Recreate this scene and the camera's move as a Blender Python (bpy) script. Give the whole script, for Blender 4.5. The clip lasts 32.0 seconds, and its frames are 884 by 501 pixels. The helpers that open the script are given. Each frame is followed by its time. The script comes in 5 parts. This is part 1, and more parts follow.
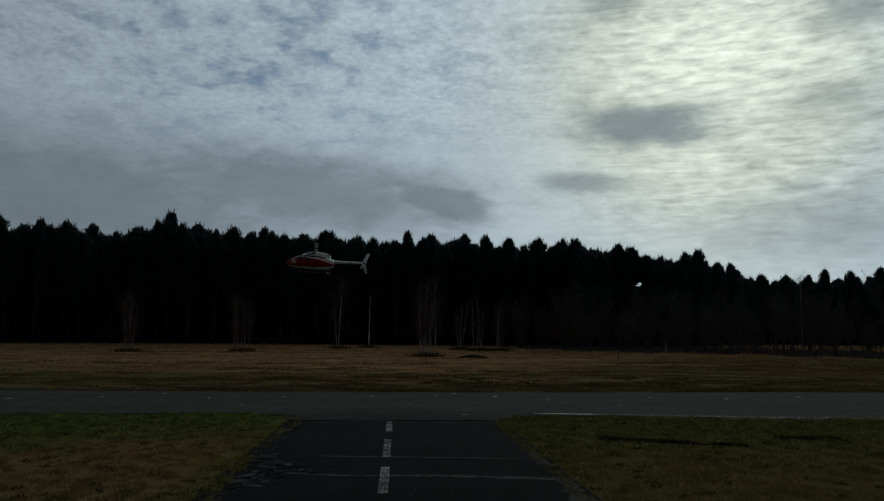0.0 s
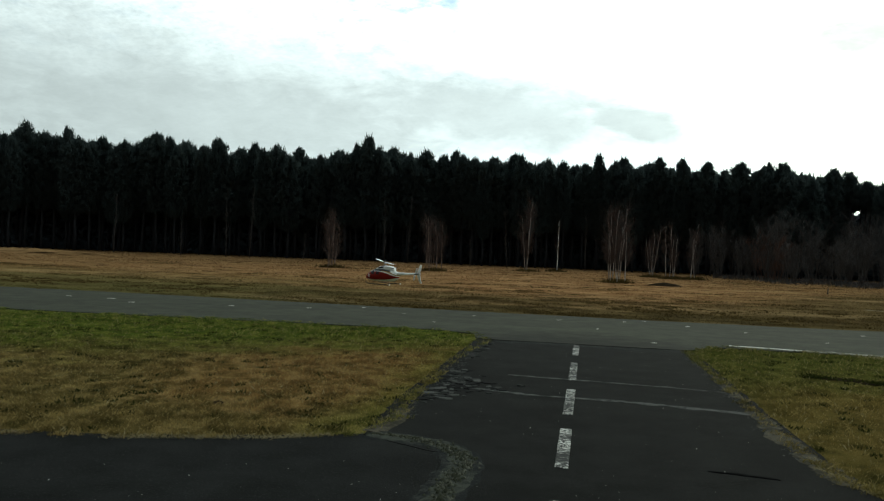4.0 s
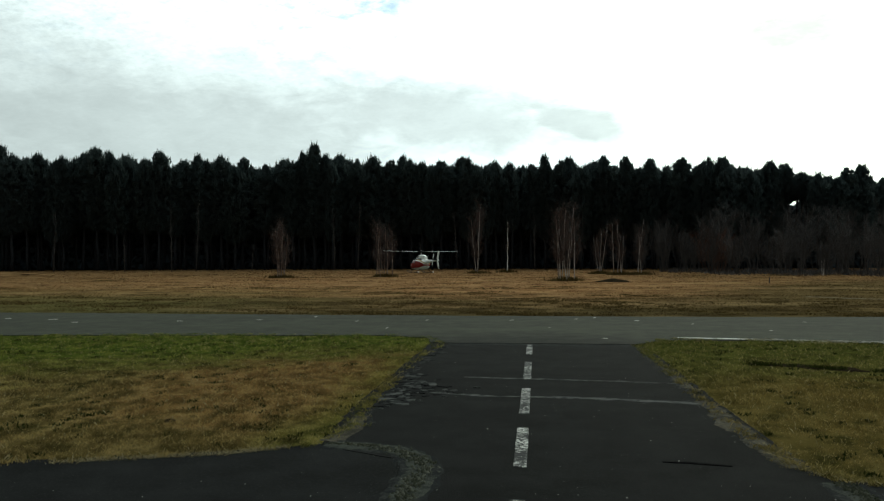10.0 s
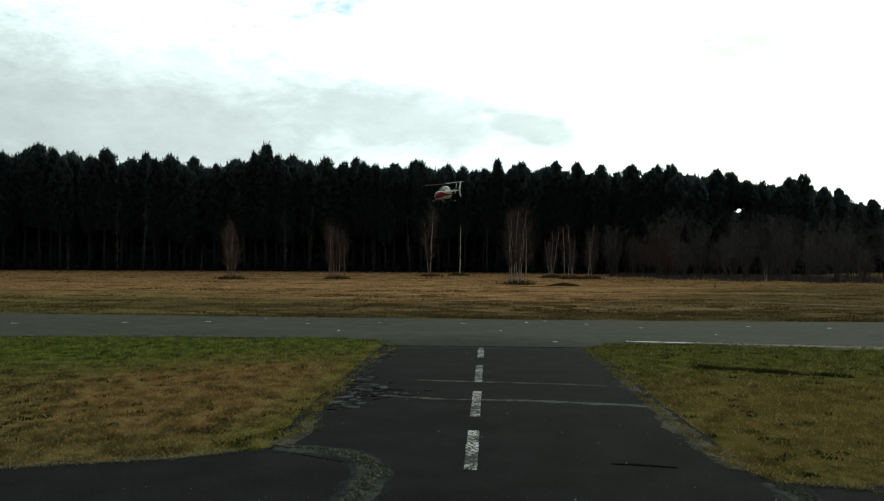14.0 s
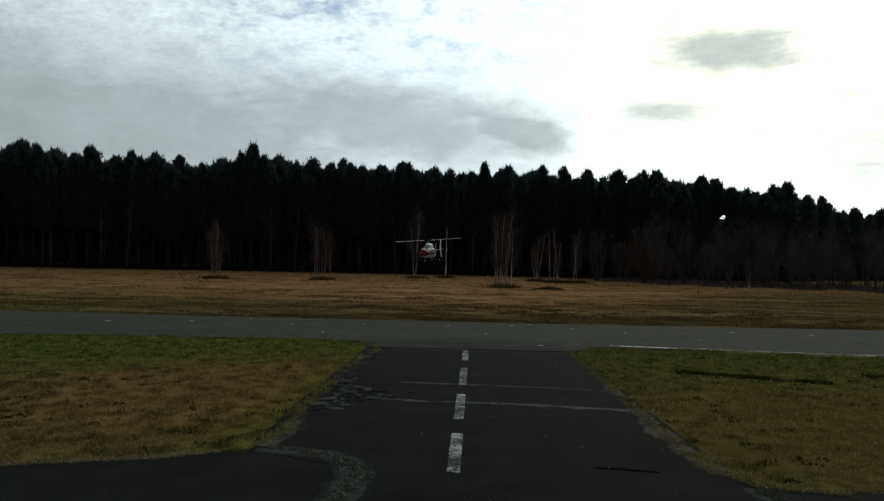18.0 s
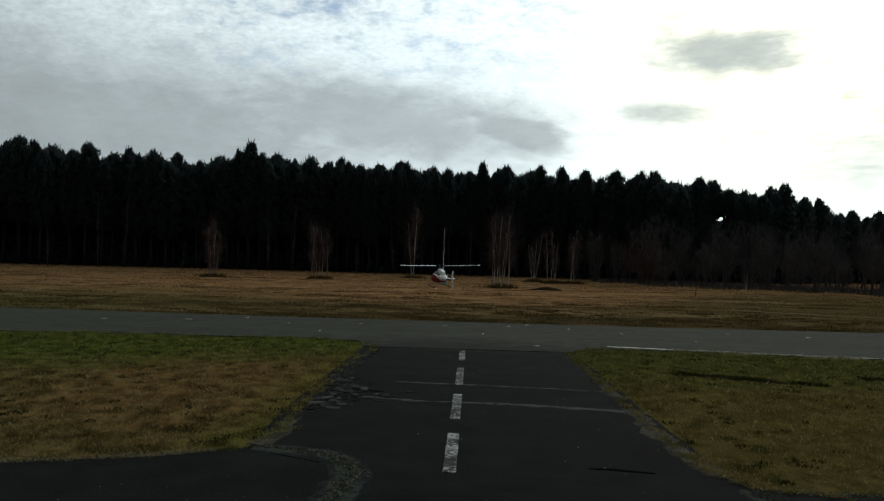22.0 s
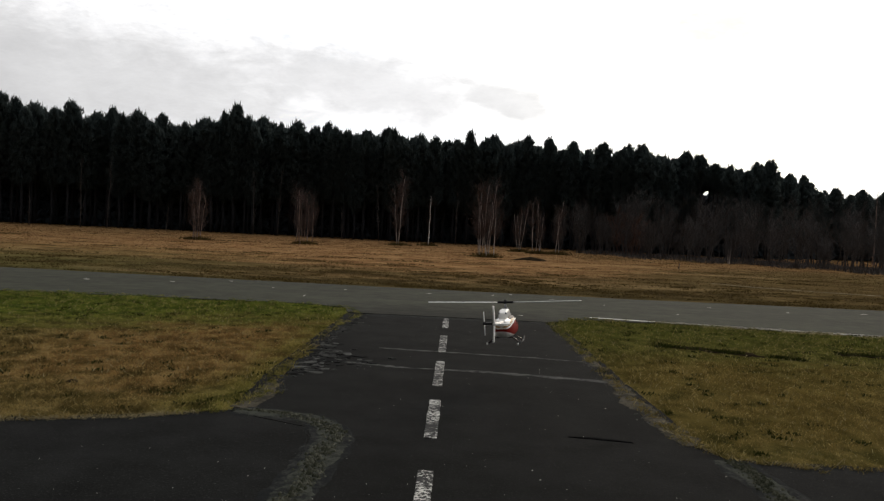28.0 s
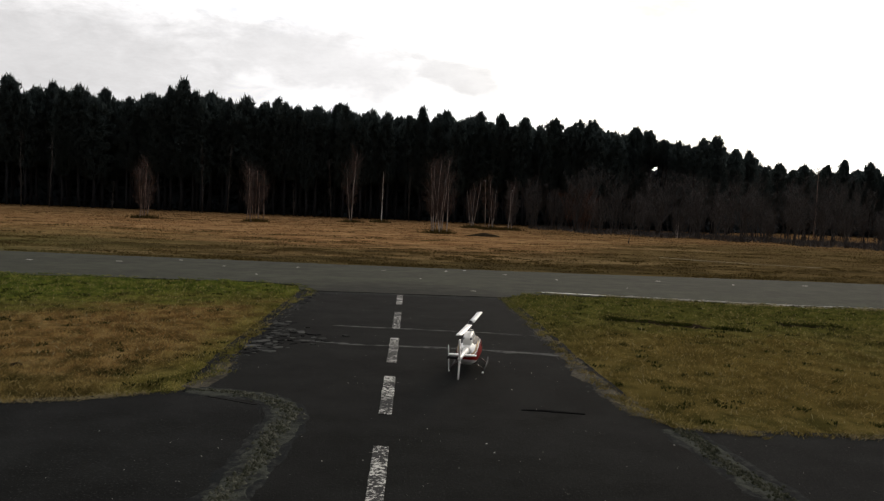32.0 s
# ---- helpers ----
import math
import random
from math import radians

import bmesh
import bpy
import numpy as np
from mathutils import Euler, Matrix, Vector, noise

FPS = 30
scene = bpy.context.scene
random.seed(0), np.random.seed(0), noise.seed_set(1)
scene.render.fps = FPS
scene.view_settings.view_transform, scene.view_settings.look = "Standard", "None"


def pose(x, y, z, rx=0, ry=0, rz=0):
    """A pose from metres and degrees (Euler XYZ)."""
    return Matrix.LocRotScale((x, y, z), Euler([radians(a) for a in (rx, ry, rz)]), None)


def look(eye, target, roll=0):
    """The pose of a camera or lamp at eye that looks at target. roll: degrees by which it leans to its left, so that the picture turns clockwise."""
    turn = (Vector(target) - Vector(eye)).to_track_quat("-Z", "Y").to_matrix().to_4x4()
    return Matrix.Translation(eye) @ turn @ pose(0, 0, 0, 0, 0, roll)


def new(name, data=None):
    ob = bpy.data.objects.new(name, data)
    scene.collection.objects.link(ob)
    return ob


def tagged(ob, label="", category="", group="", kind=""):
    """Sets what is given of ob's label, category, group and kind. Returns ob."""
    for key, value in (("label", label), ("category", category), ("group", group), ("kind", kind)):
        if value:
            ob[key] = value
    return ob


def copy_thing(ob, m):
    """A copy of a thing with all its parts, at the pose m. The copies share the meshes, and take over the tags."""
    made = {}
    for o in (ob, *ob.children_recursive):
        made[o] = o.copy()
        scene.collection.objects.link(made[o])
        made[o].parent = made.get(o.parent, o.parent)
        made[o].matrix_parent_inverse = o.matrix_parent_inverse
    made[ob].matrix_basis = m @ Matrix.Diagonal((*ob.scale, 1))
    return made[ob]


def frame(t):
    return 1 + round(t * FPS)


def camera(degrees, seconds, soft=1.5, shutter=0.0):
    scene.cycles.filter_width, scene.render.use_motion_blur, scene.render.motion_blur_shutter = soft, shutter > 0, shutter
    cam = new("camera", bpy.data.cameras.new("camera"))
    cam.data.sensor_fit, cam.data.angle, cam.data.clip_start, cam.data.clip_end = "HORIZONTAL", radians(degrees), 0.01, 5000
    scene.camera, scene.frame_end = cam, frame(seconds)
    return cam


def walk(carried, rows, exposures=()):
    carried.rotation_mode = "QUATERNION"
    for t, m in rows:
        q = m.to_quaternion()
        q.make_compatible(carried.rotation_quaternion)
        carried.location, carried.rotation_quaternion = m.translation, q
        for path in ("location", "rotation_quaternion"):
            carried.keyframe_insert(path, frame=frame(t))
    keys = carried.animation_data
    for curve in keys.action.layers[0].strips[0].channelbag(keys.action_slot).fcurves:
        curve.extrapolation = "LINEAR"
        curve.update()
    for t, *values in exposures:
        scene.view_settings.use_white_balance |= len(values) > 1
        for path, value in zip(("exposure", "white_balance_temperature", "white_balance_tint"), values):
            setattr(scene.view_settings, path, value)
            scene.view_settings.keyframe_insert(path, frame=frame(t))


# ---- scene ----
cam = camera(59.0, 32.0, soft=1.25)
PATH = [
    (0.0, pose(0, 0, 1.6, 95.912, -0.373, -3.577)),
    (0.5, pose(0, 0, 1.6, 95.543, -0.576, 0.818)),
    (1.0, pose(0, 0, 1.6, 94.294, -0.700, 4.720)),
    (1.5, pose(0, 0, 1.6, 92.307, -1.672, 7.521)),
    (2.0, pose(0, 0, 1.6, 90.731, -1.919, 9.949)),
    (2.5, pose(0, 0, 1.6, 90.242, -2.021, 10.418)),
    (4.5, pose(0, 0, 1.6, 89.837, -1.967, 9.985)),
    (5.0, pose(0, 0, 1.6, 89.481, -1.653, 9.874)),
    (5.5, pose(0, 0, 1.6, 89.254, -1.797, 9.505)),
    (6.0, pose(0, 0, 1.6, 89.158, -1.827, 9.355)),
    (6.5, pose(0, 0, 1.6, 89.072, -1.777, 9.237)),
    (7.0, pose(0, 0, 1.6, 89.492, -1.806, 8.693)),
    (7.5, pose(0, 0, 1.6, 89.626, -1.536, 8.189)),
    (8.0, pose(0, 0, 1.6, 89.489, -0.944, 7.997)),
    (8.5, pose(0, 0, 1.6, 89.894, -0.433, 7.474)),
    (9.0, pose(0, 0, 1.6, 90.068, 0.248, 6.924)),
    (9.5, pose(0, 0, 1.6, 90.358, 0.019, 6.507)),
    (10.0, pose(0, 0, 1.6, 90.418, 0.293, 6.516)),
    (10.5, pose(0, 0, 1.6, 90.717, 0.193, 6.362)),
    (11.0, pose(0, 0, 1.6, 90.662, -0.050, 6.294)),
    (11.5, pose(0, 0, 1.6, 90.606, -0.005, 5.983)),
    (12.0, pose(0, 0, 1.6, 90.751, -0.060, 5.439)),
    (12.5, pose(0, 0, 1.6, 90.681, -0.283, 4.980)),
    (13.0, pose(0, 0, 1.6, 90.678, -0.299, 4.200)),
    (13.5, pose(0, 0, 1.6, 90.765, -0.318, 3.324)),
    (14.0, pose(0, 0, 1.6, 90.626, -0.279, 3.047)),
    (14.5, pose(0, 0, 1.6, 90.474, -0.410, 2.597)),
    (15.0, pose(0, 0, 1.6, 90.800, -0.678, 2.071)),
    (15.5, pose(0, 0, 1.6, 90.935, -0.627, 1.988)),
    (17.5, pose(0, 0, 1.6, 91.007, -0.908, 1.920)),
    (18.0, pose(0, 0, 1.6, 90.812, -1.064, 2.009)),
    (18.5, pose(0, 0, 1.6, 90.713, -1.110, 1.916)),
    (19.0, pose(0, 0, 1.6, 90.606, -1.038, 1.852)),
    (19.5, pose(0, 0, 1.6, 90.595, -1.201, 1.925)),
    (20.0, pose(0, 0, 1.6, 90.491, -1.378, 1.896)),
    (20.5, pose(0, 0, 1.6, 90.467, -1.673, 1.951)),
    (21.0, pose(0, 0, 1.6, 90.589, -1.578, 2.021)),
    (21.5, pose(0, 0, 1.6, 90.780, -1.520, 1.825)),
    (22.0, pose(0, 0, 1.6, 90.802, -1.469, 1.824)),
    (22.5, pose(0, 0, 1.6, 90.713, -1.680, 1.853)),
    (23.0, pose(0, 0, 1.6, 90.643, -1.932, 1.905)),
    (23.5, pose(0, 0, 1.6, 90.827, -2.414, 1.539)),
    (24.0, pose(0, 0, 1.6, 90.835, -2.362, 1.165)),
    (24.5, pose(0, 0, 1.6, 90.614, -2.241, 1.387)),
    (25.0, pose(0, 0, 1.6, 89.981, -2.203, 1.444)),
    (25.5, pose(0, 0, 1.6, 89.692, -2.329, 1.500)),
    (27.5, pose(0, 0, 1.6, 88.752, -2.708, 1.264)),
    (28.0, pose(0, 0, 1.6, 88.498, -2.746, 0.776)),
    (28.5, pose(0, 0, 1.6, 88.484, -2.857, 0.807)),
    (29.0, pose(0, 0, 1.6, 88.299, -2.820, 0.650)),
    (29.5, pose(0, 0, 1.6, 88.133, -2.595, -0.098)),
    (30.0, pose(0, 0, 1.6, 87.668, -2.313, -0.764)),
    (30.5, pose(0, 0, 1.6, 87.425, -2.607, -1.047)),
    (31.0, pose(0, 0, 1.6, 87.256, -2.536, -1.634)),
    (31.5, pose(0, 0, 1.6, 87.156, -2.642, -2.343)),
    (32.0, pose(0, 0, 1.6, 86.928, -2.369, -2.670)),
]
# the clip's own brightness: dark at the start, then opened up
EXPOSURES = [(0.0, -2.12, 5850, 2), (1.0, -2.0, 5900, 2), (1.5, -0.9, 6150, 2), (2.0, -0.18, 6550, -2), (2.5, -0.1, 6600, -4), (9.0, -0.1, 6650, -4), (15.0, -0.1, 6650, -4),
             (17.5, -0.65, 6500, 3), (18.5, -0.9, 6480, 3), (24.0, -0.88, 6500, 3), (25.0, -0.45, 6600, 1), (25.5, -0.35, 6650, 2), (27.5, -0.1, 6950, 14), (28.0, -0.07, 7200, 16), (32.0, -0.07, 7300, 17)]
walk(cam, PATH, EXPOSURES)

# ---- world and light ----
SUN_AZ, SUN_EL = 23.0, 18.0          # degrees right of the taxiway's line, above the horizon
sun_way = Vector((math.sin(radians(SUN_AZ)) * math.cos(radians(SUN_EL)), math.cos(radians(SUN_AZ)) * math.cos(radians(SUN_EL)), math.sin(radians(SUN_EL))))


class Net:
    """Short hand for node trees."""

    def __init__(self, tree):
        self.tree = tree
        tree.nodes.clear()

    def node(self, kind, sockets=None, operation=""):
        n = self.tree.nodes.new(kind)
        if operation:
            n.operation = operation
        for k, v in (sockets or {}).items():
            self.plug(v, n.inputs[k])
        return n

    def plug(self, v, socket):
        if isinstance(v, bpy.types.NodeSocket):
            self.tree.links.new(v, socket)
        elif isinstance(v, bpy.types.Node):
            self.tree.links.new(v.outputs[0], socket)
        else:
            socket.default_value = v

    def math(self, op, a, b=0.0, clamp=False):
        n = self.node("ShaderNodeMath", {0: a, 1: b})
        n.operation, n.use_clamp = op, clamp
        return n.outputs[0]

    def ramp(self, fac, stops):
        n = self.node("ShaderNodeValToRGB", {0: fac})
        e = n.color_ramp.elements
        e[0].position, e[0].color = stops[0][0], col4(stops[0][1])
        e[1].position, e[1].color = stops[-1][0], col4(stops[-1][1])
        for p, c in stops[1:-1]:
            e.new(p).color = col4(c)
        return n.outputs[0]

    def mix(self, fac, a, b, blend="MIX"):
        n = self.node("ShaderNodeMix")
        n.data_type, n.blend_type = "RGBA", blend
        self.plug(fac, n.inputs[0])
        self.plug(col4(a) if isinstance(a, (tuple, float, int)) else a, n.inputs[6])
        self.plug(col4(b) if isinstance(b, (tuple, float, int)) else b, n.inputs[7])
        return n.outputs[2]

    def noise(self, vec, scale, detail=4.0, rough=0.55, distortion=0.0):
        n = self.node("ShaderNodeTexNoise", {"Scale": scale, "Detail": detail, "Roughness": rough, "Distortion": distortion})
        if vec is not None:
            self.plug(vec, n.inputs["Vector"])
        return n.outputs["Fac"]

    def smooth(self, v, lo, hi):
        n = self.node("ShaderNodeMapRange", {0: v, 1: lo, 2: hi, 3: 0.0, 4: 1.0})
        n.interpolation_type = "SMOOTHSTEP"
        return n.outputs[0]


def col4(c):
    return (c, c, c, 1.0) if isinstance(c, (int, float)) else (*c[:3], 1.0)


def make_world():
    world = bpy.data.worlds.new("overcast_sky")
    scene.world = world
    world.use_nodes = True
    n = Net(world.node_tree)
    way = n.node("ShaderNodeTexCoord").outputs["Generated"]
    xyz = n.node("ShaderNodeSeparateXYZ", {0: way})
    x, y, z = xyz.outputs
    az = n.math("MULTIPLY", n.math("ARCTAN2", x, y), 180 / math.pi)
    el = n.math("MULTIPLY", n.math("ARCSINE", z), 180 / math.pi)
    up = n.math("ADD", n.math("MAXIMUM", z, 0.0), 0.22)
    flat = n.node("ShaderNodeCombineXYZ", {0: n.math("DIVIDE", x, up), 1: n.math("DIVIDE", y, up), 2: 0.0}).outputs[0]
    ang = n.node("ShaderNodeCombineXYZ", {0: az, 1: n.math("MULTIPLY", el, 2.2), 2: 0.0}).outputs[0]
    # clear air
    sky = n.node("ShaderNodeTexSky")
    sky.sky_type, sky.sun_disc = "NISHITA", False
    sky.sun_elevation, sky.sun_rotation = radians(SUN_EL), radians(SUN_AZ)
    clear = n.node("ShaderNodeBackground", {0: n.mix(1.0, sky.outputs[0], (0.72, 0.93, 1.25), "MULTIPLY"), 1: 0.14})
    # how near the veiled sun
    dot = n.node("ShaderNodeVectorMath", {0: way, 1: tuple(sun_way)})
    dot.operation = "DOT_PRODUCT"
    d = n.math("MAXIMUM", dot.outputs["Value"], 0.0)
    glow = n.math("ADD", n.math("MULTIPLY", n.math("POWER", d, 18.0), GLOW_WIDE), n.math("MULTIPLY", n.math("POWER", d, 120.0), GLOW_NEAR))
    base = n.math("ADD", n.math("MULTIPLY", n.math("POWER", n.math("ADD", n.math("MULTIPLY", dot.outputs["Value"], 0.5), 0.5), 3.0), SKY_FRONT), SKY_BACK)
    bright = n.math("ADD", base, glow)
    # fine rippled high cloud
    ripple = n.noise(flat, 12.0, 6.0, 0.6, 0.25)
    fine = n.noise(flat, 52.0, 4.0, 0.62, 0.15)
    broad = n.noise(flat, 2.0, 4.0, 0.55, 0.3)
    waves = n.noise(n.node("ShaderNodeVectorMath", {0: ang, 1: (0.38, 1.25, 1.0)}, "MULTIPLY").outputs[0], 1.0, 3.0, 0.5, 0.6)
    toward = n.smooth(az, 3.0, 21.0)
    wavy = n.math("MULTIPLY", n.math("SUBTRACT", waves, 0.5), toward)
    cells = n.math("MULTIPLY", n.math("SUBTRACT", n.noise(n.node("ShaderNodeVectorMath", {0: ang, 1: (0.62, 0.78, 1.0)}, "MULTIPLY").outputs[0], 1.0, 3.0, 0.55, 0.5), 0.5), toward)
    tex = n.math("ADD", n.math("MULTIPLY", n.math("SUBTRACT", ripple, 0.5), 0.6), n.math("MULTIPLY", n.math("SUBTRACT", fine, 0.5), 0.75))
    tex = n.math("MULTIPLY", tex, n.math("SUBTRACT", 1.0, n.math("MULTIPLY", toward, 0.75)))
    tex = n.math("ADD", n.math("ADD", tex, n.math("ADD", n.math("MULTIPLY", wavy, 0.9), n.math("MULTIPLY", cells, 1.0))), n.math("MULTIPLY", n.math("SUBTRACT", broad, 0.5), 0.8))
    calm = n.math("ADD", 0.32, n.math("MAXIMUM", n.math("MULTIPLY", n.smooth(el, 10.0, 20.0), 0.75), n.math("MULTIPLY", n.math("MULTIPLY", toward, n.smooth(el, 5.0, 10.0)), 0.5)))
    high = n.math("MULTIPLY", bright, n.math("ADD", 1.0, n.math("MULTIPLY", tex, calm)))
    # grey low cloud: a bank low on one side and separate small clouds
    wob = n.math("MULTIPLY", n.math("SUBTRACT", n.noise(ang, 0.17, 6.0, 0.62, 0.4), 0.5), 2.6)
    wob2 = n.math("MULTIPLY", n.math("SUBTRACT", n.noise(ang, 0.42, 5.0, 0.58, 0.5), 0.5), 2.2)

    def lump(a0, e0, ra, re, lean=0.0, soft=1.4, hard=0.1):
        u = n.math("DIVIDE", n.math("SUBTRACT", az, a0), ra)
        v = n.math("DIVIDE", n.math("SUBTRACT", n.math("SUBTRACT", el, e0), n.math("MULTIPLY", n.math("SUBTRACT", az, a0), lean)), re)
        r = n.math("POWER", n.math("ADD", n.math("POWER", n.math("ABSOLUTE", u), 2.8), n.math("POWER", n.math("ABSOLUTE", v), 2.8)), 1 / 2.8)
        r = n.math("ADD", r, n.math("ADD", n.math("MULTIPLY", wob, 0.42), n.math("MULTIPLY", wob2, 0.24)))
        return n.smooth(r, soft, hard)

    cover = n.math("MULTIPLY", lump(18.4, 14.6, 5.9, 1.85, -0.02, 1.3, 0.35), 0.84)
    for weight, spot in ((0.62, (13.7, 10.8, 3.1, 0.75, -0.05, 1.35, 0.3)), (0.8, (3.4, 9.5, 4.9, 1.3, -0.22, 1.3, 0.5)), (0.45, (31.0, 7.5, 9.0, 2.4)), (0.6, (32.5, 20.8, 4.0, 2.0)), (0.5, (15.9, 23.2, 2.8, 1.2)), (0.42, (30.4, 15.3, 3.0, 1.2)), (0.4, (28.6, 9.8, 2.2, 0.6))):
        cover = n.math("MAXIMUM", cover, n.math("MULTIPLY", lump(*spot), weight))
    bank = lump(-26.0, 8.5, 25.0, 5.2, -0.03, 1.4, 0.3)
    bank2 = lump(-7.0, 10.0, 13.0, 3.0, -0.06, 1.4, 0.4)
    cover = n.math("MAXIMUM", cover, n.math("MULTIPLY", n.math("MAXIMUM", bank, bank2), 0.74))
    low = n.math("MULTIPLY", n.math("ADD", LOW_FLAT, n.math("MULTIPLY", bright, LOW_SHARE)), n.math("ADD", 1.0, n.math("ADD", n.math("MULTIPLY", wob, 0.16), n.math("MULTIPLY", wob2, 0.17))))
    hc = n.mix(1.0, n.mix(n.smooth(glow, 0.02, 0.75), (0.895, 0.985, 1.06), (1.05, 1.03, 0.85)), n.node("ShaderNodeCombineColor", {0: high, 1: high, 2: high}).outputs[0], "MULTIPLY")
    lc = n.mix(1.0, n.mix(n.smooth(glow, 0.02, 0.6), (0.895, 0.985, 1.06), (0.89, 0.99, 1.05)), n.node("ShaderNodeCombineColor", {0: low, 1: low, 2: low}).outputs[0], "MULTIPLY")
    cloud = n.node("ShaderNodeBackground", {0: n.mix(cover, hc, lc), 1: 1.0})
    # blue shows where the high cloud is thin, away from the sun
    thin = n.math("MULTIPLY", n.smooth(n.math("ADD", ripple, n.math("MULTIPLY", broad, 0.7)), 0.90, 0.58), n.smooth(glow, 0.9, 0.1))
    thin = n.math("MULTIPLY", n.math("MULTIPLY", thin, n.smooth(el, 9.0, 17.0)), n.math("SUBTRACT", 1.0, cover))
    open_sky = n.smooth(n.math("ADD", n.math("POWER", n.math("DIVIDE", n.math("ADD", az, 8.0), 15.0), 2.0), n.math("POWER", n.math("DIVIDE", n.math("SUBTRACT", el, 20.0), 8.0), 2.0)), 1.4, 0.3)
    mixed = n.node("ShaderNodeMixShader", {0: n.math("MULTIPLY", thin, n.math("ADD", 0.15, n.math("MULTIPLY", open_sky, 0.6))), 1: cloud, 2: clear})
    n.node("ShaderNodeOutputWorld", {0: mixed})


SKY_FRONT, SKY_BACK, GLOW_WIDE, GLOW_NEAR, LOW_FLAT, LOW_SHARE = 1.72, 0.24, 0.58, 0.5, 0.37, 0.19
make_world()
sun = new("sun", bpy.data.lights.new("sun", "SUN"))
sun.data.energy, sun.data.angle, sun.data.color = 0.7, radians(16), (1.0, 0.93, 0.82)
sun.matrix_world = look((0, 0, 40), Vector((0, 0, 40)) - sun_way)


# ---- materials ----
def material(name, build, rough=0.8, metal=0.0, bump=0.0, spec=0.4, thin=0.0):
    m = bpy.data.materials.new(name)
    m.use_nodes = True
    n = Net(m.node_tree)
    bsdf = n.node("ShaderNodeBsdfPrincipled", {"Roughness": rough, "Metallic": metal, "Specular IOR Level": spec})
    made = build(n)
    colour, height = made if isinstance(made, tuple) and isinstance(made[0], bpy.types.NodeSocket) else (made, None)
    n.plug(col4(colour) if isinstance(colour, tuple) else colour, bsdf.inputs["Base Color"])
    if height is not None and bump:
        b = n.node("ShaderNodeBump", {"Strength": 0.8, "Distance": bump, "Height": height})
        n.plug(b.outputs[0], bsdf.inputs["Normal"])
    out = bsdf.outputs[0]
    if thin:
        back = n.node("ShaderNodeBsdfTranslucent", {0: colour})
        out = n.node("ShaderNodeMixShader", {0: thin, 1: bsdf, 2: back}).outputs[0]
    n.node("ShaderNodeOutputMaterial", {0: out})
    return m


def world_xyz(n, sx=1.0, sy=1.0, sz=1.0):
    p = n.node("ShaderNodeNewGeometry").outputs["Position"]
    v = n.node("ShaderNodeVectorMath", {0: p, 1: (sx, sy, sz)})
    v.operation = "MULTIPLY"
    return v.outputs[0]


def local_xyz(n):
    return n.node("ShaderNodeTexCoord").outputs["Object"]


def island(n):
    return n.node("ShaderNodeNewGeometry").outputs["Random Per Island"]


def asphalt(dark, light, stone, mouth=False):
    def build(n):
        p = world_xyz(n)
        grit = n.noise(p, 60.0, 3.0, 0.7)
        mid = n.noise(p, 2.2, 6.0, 0.6)
        big = n.noise(world_xyz(n, 0.25, 0.55, 1), 1.0, 4.0, 0.6)
        c = n.ramp(n.math("ADD", n.math("MULTIPLY", mid, 0.6), n.math("MULTIPLY", big, 0.4)), [(0.40, dark), (0.60, light)])
        c = n.mix(n.math("MULTIPLY", n.smooth(grit, 0.57, 0.70), 0.55), c, stone)
        c = n.mix(n.math("MULTIPLY", n.smooth(n.noise(p, 9.0, 5.0, 0.7), 0.62, 0.75), 0.25), c, light)
        if mouth:
            # worn dark where the taxiway joins
            x, y, _ = n.node("ShaderNodeSeparateXYZ", {0: p}).outputs
            far = n.math("ADD", n.math("SUBTRACT", y, 14.3), n.math("MULTIPLY", n.math("ABSOLUTE", n.math("SUBTRACT", x, 0.2)), 0.45))
            far = n.math("ADD", far, n.math("MULTIPLY", n.math("SUBTRACT", mid, 0.5), 2.5))
            c = n.mix(n.math("MULTIPLY", n.smooth(far, 3.0, 0.4), 0.72), c, (0.0145, 0.0150, 0.0136))
        return c, n.math("ADD", grit, n.math("MULTIPLY", mid, 0.6))
    return build


def crumbled(n):
    """Broken flakes of asphalt, some tar-dark and some bleached."""
    r = n.node("ShaderNodeObjectInfo").outputs["Random"]
    f = n.noise(world_xyz(n), 30.0, 4.0, 0.65)
    c = n.ramp(r, [(0.0, (0.006, 0.006, 0.006)), (0.5, (0.013, 0.0135, 0.013)), (0.7, (0.045, 0.046, 0.043)), (1.0, (0.095, 0.096, 0.089))])
    return n.mix(n.math("MULTIPLY", f, 0.5), c, (0.016, 0.0165, 0.016)), f


